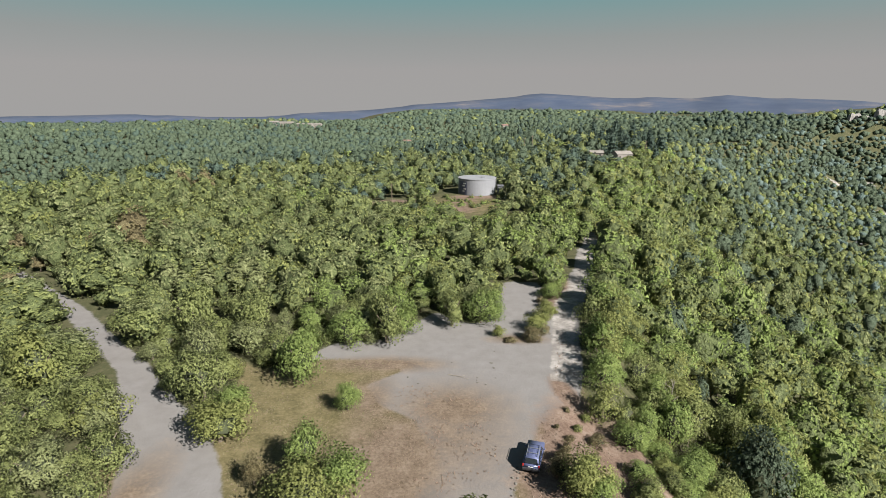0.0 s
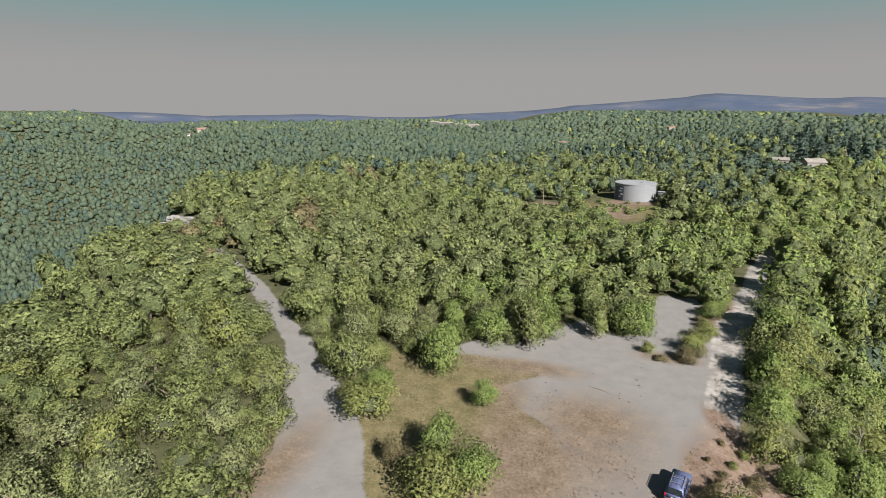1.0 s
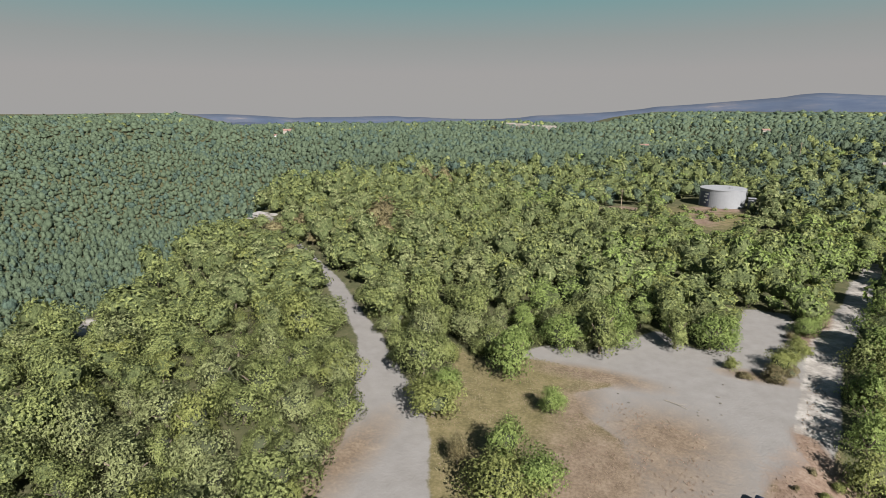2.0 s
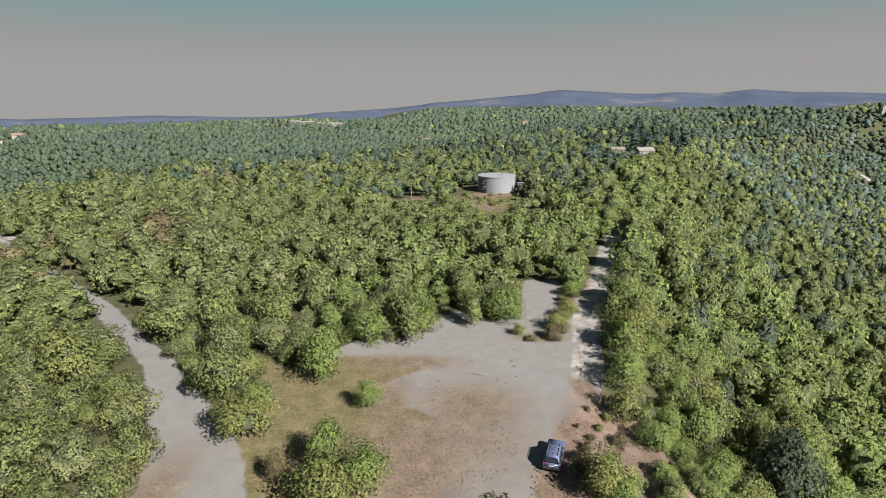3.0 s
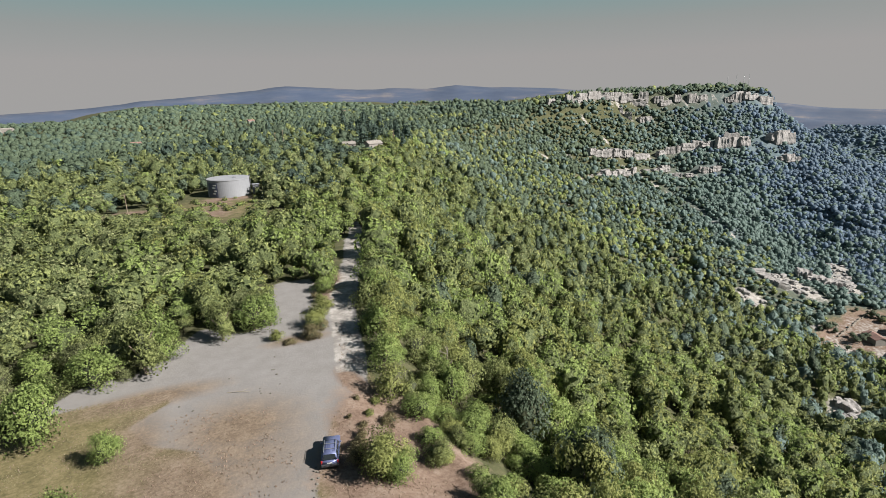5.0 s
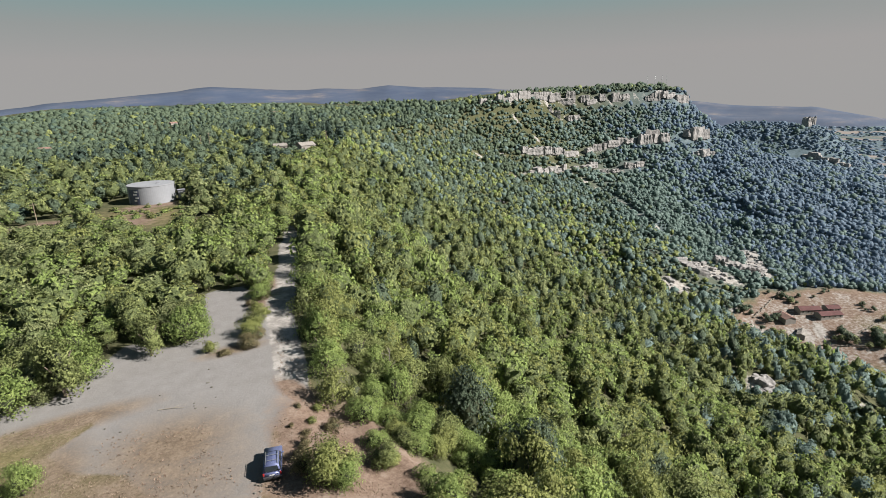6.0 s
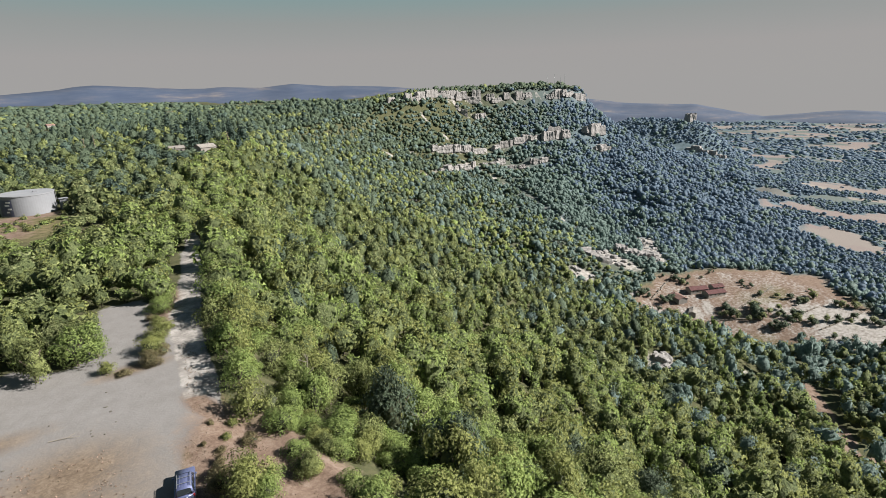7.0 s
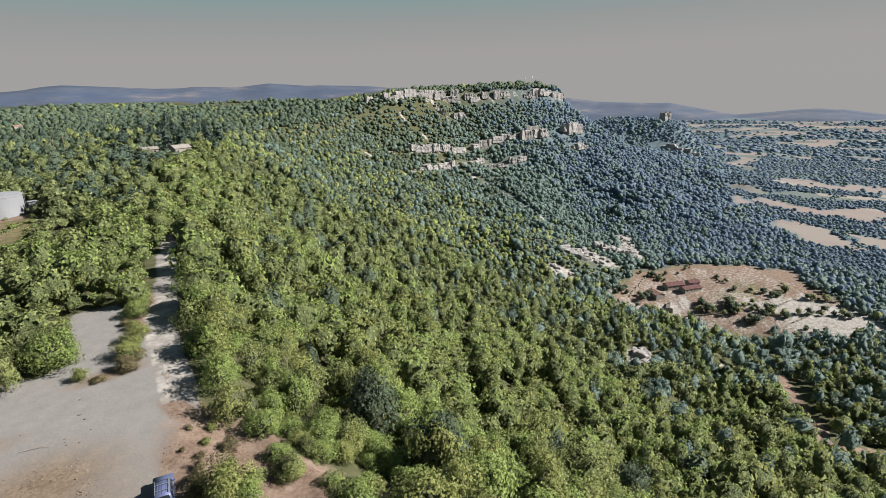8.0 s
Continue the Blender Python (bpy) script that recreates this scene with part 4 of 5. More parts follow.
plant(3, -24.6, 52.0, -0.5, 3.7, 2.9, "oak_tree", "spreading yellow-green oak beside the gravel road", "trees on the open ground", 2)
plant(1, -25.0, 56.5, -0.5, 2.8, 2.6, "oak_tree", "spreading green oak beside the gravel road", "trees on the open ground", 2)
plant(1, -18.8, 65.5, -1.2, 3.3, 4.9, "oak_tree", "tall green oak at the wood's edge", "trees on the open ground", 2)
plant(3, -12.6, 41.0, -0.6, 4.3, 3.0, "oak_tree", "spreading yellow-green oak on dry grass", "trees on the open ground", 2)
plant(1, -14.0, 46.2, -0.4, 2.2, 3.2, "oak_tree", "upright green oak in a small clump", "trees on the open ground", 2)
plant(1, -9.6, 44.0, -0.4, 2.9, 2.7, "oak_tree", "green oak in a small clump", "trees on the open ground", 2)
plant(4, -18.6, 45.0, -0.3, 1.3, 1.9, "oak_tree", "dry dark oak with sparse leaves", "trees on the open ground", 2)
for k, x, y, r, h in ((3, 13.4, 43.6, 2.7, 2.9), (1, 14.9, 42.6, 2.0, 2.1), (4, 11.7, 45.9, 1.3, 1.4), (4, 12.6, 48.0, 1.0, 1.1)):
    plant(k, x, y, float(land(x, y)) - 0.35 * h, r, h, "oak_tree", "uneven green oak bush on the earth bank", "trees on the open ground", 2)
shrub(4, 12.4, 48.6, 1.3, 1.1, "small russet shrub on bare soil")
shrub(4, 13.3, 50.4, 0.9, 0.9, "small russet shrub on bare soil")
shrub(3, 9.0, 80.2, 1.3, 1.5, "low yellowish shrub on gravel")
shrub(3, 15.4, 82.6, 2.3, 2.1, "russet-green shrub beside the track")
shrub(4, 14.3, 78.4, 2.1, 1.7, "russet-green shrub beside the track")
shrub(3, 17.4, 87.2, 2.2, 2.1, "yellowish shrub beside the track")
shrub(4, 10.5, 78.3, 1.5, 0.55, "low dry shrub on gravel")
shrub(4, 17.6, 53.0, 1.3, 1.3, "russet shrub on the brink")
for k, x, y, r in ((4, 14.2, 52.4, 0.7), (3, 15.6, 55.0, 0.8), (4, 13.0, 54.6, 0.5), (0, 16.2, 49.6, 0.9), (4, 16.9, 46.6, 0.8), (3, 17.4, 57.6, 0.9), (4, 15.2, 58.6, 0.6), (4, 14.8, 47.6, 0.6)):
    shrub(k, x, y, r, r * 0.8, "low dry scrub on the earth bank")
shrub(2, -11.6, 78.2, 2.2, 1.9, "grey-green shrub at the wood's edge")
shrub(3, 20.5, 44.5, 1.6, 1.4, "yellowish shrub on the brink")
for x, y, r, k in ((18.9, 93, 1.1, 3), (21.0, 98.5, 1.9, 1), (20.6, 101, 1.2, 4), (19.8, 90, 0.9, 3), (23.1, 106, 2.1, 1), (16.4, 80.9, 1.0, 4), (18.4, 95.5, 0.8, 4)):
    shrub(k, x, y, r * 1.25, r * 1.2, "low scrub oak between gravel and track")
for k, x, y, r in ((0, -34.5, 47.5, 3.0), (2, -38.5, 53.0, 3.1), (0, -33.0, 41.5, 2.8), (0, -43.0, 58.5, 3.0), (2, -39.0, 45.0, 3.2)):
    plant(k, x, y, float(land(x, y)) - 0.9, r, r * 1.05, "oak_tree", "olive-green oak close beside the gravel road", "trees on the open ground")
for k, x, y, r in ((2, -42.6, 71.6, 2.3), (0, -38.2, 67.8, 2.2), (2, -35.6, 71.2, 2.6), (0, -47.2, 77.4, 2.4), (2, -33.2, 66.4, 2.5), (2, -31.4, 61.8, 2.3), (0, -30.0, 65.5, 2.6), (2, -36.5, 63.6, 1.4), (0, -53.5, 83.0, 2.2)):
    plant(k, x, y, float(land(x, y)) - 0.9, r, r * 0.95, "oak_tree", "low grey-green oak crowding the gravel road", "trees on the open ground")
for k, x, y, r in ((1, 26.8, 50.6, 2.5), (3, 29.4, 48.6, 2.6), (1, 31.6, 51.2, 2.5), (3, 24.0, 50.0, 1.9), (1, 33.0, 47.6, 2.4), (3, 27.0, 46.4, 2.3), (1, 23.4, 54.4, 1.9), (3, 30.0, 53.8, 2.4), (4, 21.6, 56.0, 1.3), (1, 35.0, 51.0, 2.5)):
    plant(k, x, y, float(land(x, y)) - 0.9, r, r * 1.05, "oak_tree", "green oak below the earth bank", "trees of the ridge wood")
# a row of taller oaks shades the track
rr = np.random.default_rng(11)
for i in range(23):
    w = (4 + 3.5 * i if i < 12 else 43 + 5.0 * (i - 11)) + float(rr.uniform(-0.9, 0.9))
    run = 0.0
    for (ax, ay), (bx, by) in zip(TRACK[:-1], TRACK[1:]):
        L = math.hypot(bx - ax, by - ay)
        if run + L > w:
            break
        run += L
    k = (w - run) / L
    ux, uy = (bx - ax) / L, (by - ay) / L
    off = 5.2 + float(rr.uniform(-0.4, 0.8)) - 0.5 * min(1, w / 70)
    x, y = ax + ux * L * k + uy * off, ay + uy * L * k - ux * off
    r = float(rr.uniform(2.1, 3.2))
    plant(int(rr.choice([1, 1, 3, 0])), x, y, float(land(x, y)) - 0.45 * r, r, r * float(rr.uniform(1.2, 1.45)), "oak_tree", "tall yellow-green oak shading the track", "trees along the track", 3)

# ---- car ----
STEEL = plain("galvanised_steel", (0.45, 0.46, 0.47), 0.45, 0.8)
CAR_PAINT = plain("slate_blue_paint", (0.12, 0.14, 0.26), 0.3, 0.3, 3, 0.06)
GLASS = plain("dark_glass", (0.02, 0.025, 0.03), 0.08)
RUBBER = plain("rubber", (0.03, 0.03, 0.03), 0.85)
BLACK = plain("black_plastic", (0.035, 0.035, 0.04), 0.6)
WHITE = plain("white_paint", (0.75, 0.75, 0.75), 0.5)
RED = plain("red_lens", (0.35, 0.02, 0.02), 0.25)


def build_car():
    car = empty("car", pose(9.5, 48.7, float(land(9.5, 48.7)) + 0.02, 0, 0, -17), "slate-blue estate car with roof rails on gravel", "car")
    # x across, y forwards
    side = [(-2.2, 0.42), (-2.24, 0.75), (-2.16, 1.0), (2.0, 0.98), (2.22, 0.82), (2.26, 0.45), (2.1, 0.3), (-2.05, 0.3)]
    bm = bmesh.new()
    prism(bm, side, 1.78, pose(0, 0, 0, 0, 0, 90))
    bmesh.ops.bevel(bm, geom=list(bm.edges), offset=0.06, segments=2, affect="EDGES")
    part("body", bm, CAR_PAINT, car, "slate-blue body", True)
    bm = bmesh.new()
    lo, hi = [(-2.12, 0.99), (1.05, 0.99)], [(-1.85, 1.66), (0.25, 1.68)]
    q = [bm.verts.new((sx * w, y, z)) for (y, z), w in zip((lo[0], lo[1], hi[1], hi[0]), (0.82, 0.82, 0.64, 0.64)) for sx in (-1, 1)]
    for f in ((0, 1, 3, 2), (2, 3, 5, 4), (4, 5, 7, 6), (6, 7, 1, 0), (0, 2, 4, 6), (1, 7, 5, 3)):
        bm.faces.new([q[i] for i in f])
    bmesh.ops.recalc_face_normals(bm, faces=bm.faces)
    bmesh.ops.bevel(bm, geom=list(bm.edges), offset=0.05, segments=2, affect="EDGES")
    part("cabin", bm, CAR_PAINT, car, "", True)

    def pane(name, pts, label):
        b2 = bmesh.new()
        vs = [b2.verts.new(p) for p in pts]
        f = b2.faces.new(vs)
        bmesh.ops.recalc_face_normals(b2, faces=b2.faces)
        r = bmesh.ops.extrude_face_region(b2, geom=[f])
        nrm = f.normal.copy()
        bmesh.ops.translate(b2, verts=[v for v in r["geom"] if isinstance(v, bmesh.types.BMVert)], vec=nrm * 0.02)
        bmesh.ops.recalc_face_normals(b2, faces=b2.faces)
        part(name, b2, GLASS, car, label)

    pane("rear_window", [(-0.64, -2.095, 1.08), (0.64, -2.095, 1.08), (0.55, -1.92, 1.56), (-0.55, -1.92, 1.56)], "dark rear window")
    pane("windscreen", [(-0.7, 0.98, 1.06), (0.7, 0.98, 1.06), (0.58, 0.36, 1.62), (-0.58, 0.36, 1.62)], "dark windscreen")
    for sx in (-1, 1):
        for y0, y1, y2, y3 in ((-1.95, -1.0, -1.05, -1.75), (-0.9, 0.0, -0.05, -0.95), (0.08, 0.85, 0.3, 0.02)):
            pane("side_window", [(sx * 0.815, y0, 1.07), (sx * 0.815, y1, 1.07), (sx * 0.672, y2, 1.57), (sx * 0.672, y3, 1.57)], "dark side window")
        bm = bmesh.new()
        rod(bm, (sx * 0.58, -1.75, 1.76), (sx * 0.58, 0.2, 1.78), 0.025)
        for y in (-1.7, -0.75, 0.15):
            rod(bm, (sx * 0.58, y, 1.64), (sx * 0.58, y, 1.77), 0.02)
        part("roof_rail", bm, STEEL, car, "bright roof rail")
        bm = box(bmesh.new(), (0.16, 0.08, 0.34), (sx * 0.8, -2.18, 0.86), bevel=0.02)
        part("tail_light", bm, RED, car, "red tail light")
        bm = box(bmesh.new(), (0.36, 0.1, 0.14), (sx * 0.66, 2.2, 0.78), bevel=0.03)
        part("headlight", bm, STEEL, car, "clear headlight")
        bm = box(bmesh.new(), (0.2, 0.12, 0.14), (sx * 0.98, 0.72, 1.08), bevel=0.03)
        part("wing_mirror", bm, CAR_PAINT, car)
        for y in (-1.35, 1.4):
            bm = rod(bmesh.new(), (sx * 0.68, y, 0.34), (sx * 0.92, y, 0.34), 0.34, sides=24)
            wheel = part("wheel", bm, RUBBER, car, "black tyre")
            bm = rod(bmesh.new(), (sx * 0.9, y, 0.34), (sx * 0.935, y, 0.34), 0.22, sides=16)
            part("rim", bm, STEEL, wheel, "grey alloy rim")
    for y in (-1.3, -0.45):
        part("crossbar", rod(bmesh.new(), (-0.58, y, 1.79), (0.58, y, 1.79), 0.025), STEEL, car, "roof crossbar")
    for x in (-0.35, 0.0, 0.35):
        part("roof_rib", box(bmesh.new(), (0.05, 1.7, 0.02), (x, -0.8, 1.675), bevel=0.008), CAR_PAINT, car)
    part("rear_bumper", box(bmesh.new(), (1.74, 0.2, 0.3), (0, -2.24, 0.5), bevel=0.06), BLACK, car, "dark plastic bumper")
    part("front_bumper", box(bmesh.new(), (1.74, 0.2, 0.3), (0, 2.24, 0.48), bevel=0.06), BLACK, car, "dark plastic bumper")
    part("number_plate", box(bmesh.new(), (0.5, 0.02, 0.11), (0, -2.255, 0.78)), WHITE, car, "white number plate without legible characters")
    part("rear_wiper", rod(bmesh.new(), (0, -2.13, 1.08), (0.35, -2.06, 1.22), 0.012, sides=5), BLACK, car)


build_car()


# ---- dry grass on the open ground ----
def build_grass():
    r = np.random.default_rng(21)
    x, y = r.uniform(-32, 24, 44000), r.uniform(33, 82, 44000)
    gone = inside(x, y, GRAVEL)
    d, _, along = line_dist(x, y, ROAD)
    weeds = (np.hypot((x + 1.5) / 8.0, (y - 54) / 10.5) < 1 + 0.25 * waves(x, y, 9, 0.2)) & (r.uniform(0, 1, len(x)) < 0.13 + 0.26 * waves(x, y, 4.5, 1.4))
    keep = inside(x, y, CLEARING) & (~gone | weeds) & (d > road_half(along) + 0.3) & (np.hypot(x - 9.75, y - 49.5) > 3.0) & ((x < 10.5) | (r.uniform(0, 1, len(x)) < 0.75))
    keep &= (r.uniform(0, 1, len(x)) < 0.35 + 0.6 * waves(x, y, 7, 0.5)) | weeds
    x, y, weeds = x[keep][:15000], y[keep][:15000], weeds[keep][:15000]
    k = len(x)
    z = land(x, y)
    verts, faces = [], []
    for b in range(3):
        a = r.uniform(0, 2 * math.pi, k)
        w, h, lean = r.uniform(0.03, 0.08, k) * (1 + 0.3 * weeds), r.uniform(0.04, 0.16, k) * (1 + 0.3 * weeds), r.uniform(-0.12, 0.12, (2, k))
        p0 = np.stack([x - w * np.cos(a), y - w * np.sin(a), z - 0.03], 1)
        p1 = np.stack([x + w * np.cos(a), y + w * np.sin(a), z - 0.03], 1)
        p2 = np.stack([x + lean[0], y + lean[1], z + h], 1)
        verts.append(np.stack([p0, p1, p2], 1).reshape(-1, 3))
    v = np.vstack(verts)
    kind = np.tile(np.where((weeds & (r.uniform(0, 1, k) < 0.7)) | ((x > 10.5) & (r.uniform(0, 1, k) < 0.5)), 2, (x < -8) & (r.uniform(0, 1, k) < 0.6)), 3).astype(int)
    mats = [plain("dry_grass", (0.215, 0.165, 0.12), 0.9, 0, 6, 0.25), plain("olive_grass", (0.18, 0.165, 0.09), 0.9, 0, 6, 0.25), plain("withered_weeds", (0.235, 0.168, 0.13), 0.9, 0, 6, 0.3)]
    tagged(new("dry_grass", mesh_of("dry_grass", v, np.arange(len(v)).reshape(-1, 3), mats, kind)), "tufts of dry brown grass on the open ground", "grass", kind="stuff")


build_grass()


# ---- water tank ----
CONCRETE = plain("pale_concrete", (0.2, 0.207, 0.225), 0.85, 0, 1.2, 0.1, 0.02)
TANK_ROOF = plain("weathered_roof_slab", (0.23, 0.237, 0.255), 0.9, 0, 1.5, 0.12)
MURAL = plain("dark_blue_paint", (0.07, 0.08, 0.13), 0.6)
TIN = plain("fibre_cement_roof", (0.24, 0.22, 0.20), 0.85, 0, 2.0, 0.2, 0.02)
RENDERED = plain("weathered_render", (0.235, 0.218, 0.2), 0.9, 0, 2.0, 0.2)
TILE = plain("red_clay_tiles", (0.105, 0.044, 0.044), 0.9, 0, 1.5, 0.3, 0.03)
TILE_PALE = plain("pale_clay_tiles", (0.22, 0.135, 0.115), 0.9, 0, 1.5, 0.3, 0.03)
WOOD = plain("weathered_wood", (0.20, 0.16, 0.12), 0.85, 0, 5, 0.3)


def build_tank():
    z0 = float(land(*TANK))
    tank = empty("water_tank", pose(TANK[0], TANK[1], z0), "round pale concrete water tank with a flat roof", "water tank")
    bm = bmesh.new()
    bmesh.ops.create_cone(bm, cap_ends=True, segments=72, radius1=7.8, radius2=7.8, depth=7.0, matrix=Matrix.Translation((0, 0, 2.9)))
    part("wall", bm, CONCRETE, tank)
    bm = bmesh.new()
    bmesh.ops.create_cone(bm, cap_ends=True, segments=72, radius1=7.95, radius2=7.95, depth=0.3, matrix=Matrix.Translation((0, 0, 6.55)))
    part("roof", bm, TANK_ROOF, tank, "dull grey roof slab")
    part("hatch", box(bmesh.new(), (1.2, 1.2, 0.5), (2.5, -1.0, 6.95), bevel=0.05), CONCRETE, tank)

    def arc(name, a0, a1, z0_, z1, r, mat, label):
        b2 = bmesh.new()
        n = 12
        cols = []
        for i in range(n + 1):
            a = radians(a0 + (a1 - a0) * i / n)
            cols.append([b2.verts.new((rr_ * math.sin(a), rr_ * math.cos(a), z)) for rr_ in (r, r + 0.02) for z in (z0_, z1)])
        for p, q in zip(cols[:-1], cols[1:]):
            b2.faces.new((p[2], q[2], q[3], p[3]))
            b2.faces.new((p[0], p[1], q[1], q[0]))
            b2.faces.new((p[1], p[3], q[3], q[1]))
        bmesh.ops.recalc_face_normals(b2, faces=b2.faces)
        part(name, b2, mat, tank, label)

    arc("painted_panel", 216, 252, 0.3, 5.6, 7.81, MURAL, "dark blue spray-painted panel")
    for z, a0, a1 in ((4.6, 219, 230), (3.6, 222, 234), (2.4, 218, 228), (1.4, 224, 232)):
        arc("paint_bar", a0, a1, z, z + 0.5, 7.84, WHITE, "white paint stroke")
    bm = bmesh.new()
    for sx in (-0.22, 0.22):
        rod(bm, (8.0, sx - 1.0, 0), (8.0, sx - 1.0, 7.3), 0.03)
    for i in range(22):
        rod(bm, (8.0, -1.22, 0.3 + i * 0.3), (8.0, -0.78, 0.3 + i * 0.3), 0.018, sides=5)
    part("ladder", bm, STEEL, tank, "steel ladder")
    shed = empty("valve_house", pose(TANK[0] + 9.8, TANK[1] - 1.5, z0), "small flat-roofed concrete valve house beside the tank", "shed")
    part("wall", box(bmesh.new(), (2.4, 2.4, 3.6), (0, 0, 1.6), bevel=0.03), CONCRETE, shed)
    part("roof", box(bmesh.new(), (2.8, 2.8, 0.2), (0, 0, 3.5), bevel=0.03), CONCRETE, shed)
    part("door", box(bmesh.new(), (0.9, 0.06, 2.0), (0, -1.2, 1.0), bevel=0.01), MURAL, shed, "dark metal door")


build_tank()


# ---- houses ----
def house(name, x, y, turn, w, d, h, rise, roof_mat, wall_mat, label, group="", windows=2, z=None):
    """A gabled house: w along the ridge, d across; walls, a two-leaf roof with eaves, a door, windows, a chimney."""
    z = float(land(x, y)) if z is None else z
    ob = empty(name, pose(x, y, z, 0, 0, turn), label, "house", group)
    bm = bmesh.new()
    prism(bm, [(-d / 2, -2), (d / 2, -2), (d / 2, h), (0, h + rise), (-d / 2, h)], w, pose(0, 0, 0, 0, 0, 90))
    part("wall", bm, wall_mat, ob)
    slope = math.atan2(rise, d / 2)
    leaf = (d / 2 + 0.5) / math.cos(slope)
    for s in (-1, 1):
        bm = box(bmesh.new(), (w + 0.8, leaf, 0.18), (0, s * (d / 4 + 0.2), h + rise / 2 - 0.02), (-s * math.degrees(slope), 0, 0))
        roof = part("roof", bm, roof_mat, ob)
        for i in range(int(w // 1.2)):
            t = -w / 2 + 0.6 + i * 1.2
            bm = box(bmesh.new(), (0.16, leaf * 0.98, 0.1), (t, s * (d / 4 + 0.2), h + rise / 2 + 0.1), (-s * math.degrees(slope), 0, 0))
            part("tile_row", bm, roof_mat, roof)
    part("chimney", box(bmesh.new(), (0.7, 0.7, 1.6), (w * 0.28, d * 0.12, h + rise), bevel=0.03), wall_mat, ob)
    part("door", box(bmesh.new(), (1.0, 0.1, 2.05), (w * 0.05, -d / 2 - 0.02, 1.02), bevel=0.02), WOOD, ob, "dark wooden door")
    for i in range(windows):
        wx = -w / 2 + w * (i + 0.5) / windows
        if abs(wx - w * 0.05) > 1.2:
            win = part("window", box(bmesh.new(), (1.1, 0.1, 1.2), (wx, -d / 2 - 0.02, 1.6), bevel=0.02), WOOD, ob, "wooden window frame")
            part("pane", box(bmesh.new(), (0.9, 0.04, 1.0), (wx, -d / 2 - 0.065, 1.6)), GLASS_DARK, win, "dark pane")
    return ob


GLASS_DARK = plain("dark_window_glass", (0.02, 0.025, 0.03), 0.1)
house("house", HOUSE_1[0], HOUSE_1[1], -8, 8.5, 7.5, 3.0, 1.3, TIN, RENDERED, "low house with a pale roof among pines", "houses on the ridge")
house("house", HOUSE_2[0], HOUSE_2[1], 10, 10.5, 8.0, 3.4, 1.8, TIN, RENDERED, "house with a pale roof and shaded walls among pines", "houses on the ridge", 3)
house("barn", 72, 384, 0, 7, 5, 2.6, 1.0, TIN, RENDERED, "small shed with a dark opening behind trees", "houses on the ridge")
# the farm on its shelf
house("farmhouse", 418, 181, 62, 13, 8, 3.2, 1.6, TILE_PALE, RENDERED, "stone farmhouse with a faded pink tile roof", "farm buildings", 4)
house("barn", 441, 176, -32, 16, 8, 2.9, 1.6, TILE, RENDERED, "long farm barn with a dark red tile roof", "farm buildings", 4)
house("barn", 444, 163, -28, 17, 8, 2.8, 1.5, TILE, RENDERED, "farm barn with a deep red tile roof", "farm buildings", 4)
house("barn", 455, 166, -30, 10, 7, 2.8, 1.5, TILE, RENDERED, "short farm barn with a red tile roof", "farm buildings", 3)
house("shed", 408, 164, 20, 12, 5, 2.4, 0.8, TIN, RENDERED, "low grey farm shed with a flat pale roof", "farm buildings", 2)
# across the hollow
house("house", -676, 812, 40, 16, 10, 7, 3, TILE_PALE, RENDERED, "lone house with an orange tile roof in the woods", "far houses", 3)
house("house", -690, 795, -20, 10, 8, 5, 2, TILE_PALE, WHITE, "pale farm building in the woods", "far houses", 2)
for i, (x, y, w) in enumerate(((-345, 1120, 26), (-318, 1128, 30), (-285, 1135, 34), (-262, 1150, 18))):
    house("long_barn", x, y, -15 + 4 * i, w, 12, 6, 2, TIN, RENDERED, "long pale barn far out on the plateau", "far barns", 4)
for x, y in ((140, 1250), (-60, 900), (330, 1180), (470, 1050), (560, 1150)):
    house("house", x, y, 20, 14, 9, 6, 2.5, TILE_PALE, RENDERED, "small pale house far out in the woods", "far houses", 3)


# ---- poles and masts ----
def pole(name, x, y, h, r, label, arm=False):
    ob = empty(name, pose(x, y, float(land(x, y))), label, "pole", "poles and masts")
    part("shaft", rod(bmesh.new(), (0, 0, -0.5), (0, 0, h), r, r * 0.6), WOOD if arm else STEEL, ob)
    if arm:
        part("crossarm", box(bmesh.new(), (1.8, 0.14, 0.14), (0, 0, h - 0.6), bevel=0.01), WOOD, ob)
    else:
        for z in (h * 0.7, h * 0.85):
            part("aerial", box(bmesh.new(), (1.2, 0.5, 1.4), (0, 0, z), bevel=0.1), STEEL, ob)
    return ob


for x, y, h in ((64, 392, 13), (58, 388, 12), (136, 366, 12), (134, 360, 10)):
    pole("utility_pole", x, y, h, 0.22, "pale wooden utility pole above the trees", True)
pole("utility_pole", -19, 198, 8, 0.14, "thin utility pole in a small clearing", True)
for a, h in ((52.5, 15), (53.2, 17), (53.8, 18), (54.2, 20)):
    pole("radio_mast", 1030 * math.sin(radians(a)), 1030 * math.cos(radians(a)), h + 6, 0.35, "thin radio mast on the mesa top")


# ---- pines round the houses ----
def make_pine(seed):
    r = np.random.default_rng(seed)
    t = new("pine_tree")
    part("trunk", rod(bmesh.new(), (0, 0, -0.1), (0, 0, 2.4), 0.09, 0.02, 6), BARK, t)
    v, f = pine_crown(r, 420, 0.12)
    c = new("crown", mesh_of("crown", v, f, [PINE]))
    c.parent = t
    return t


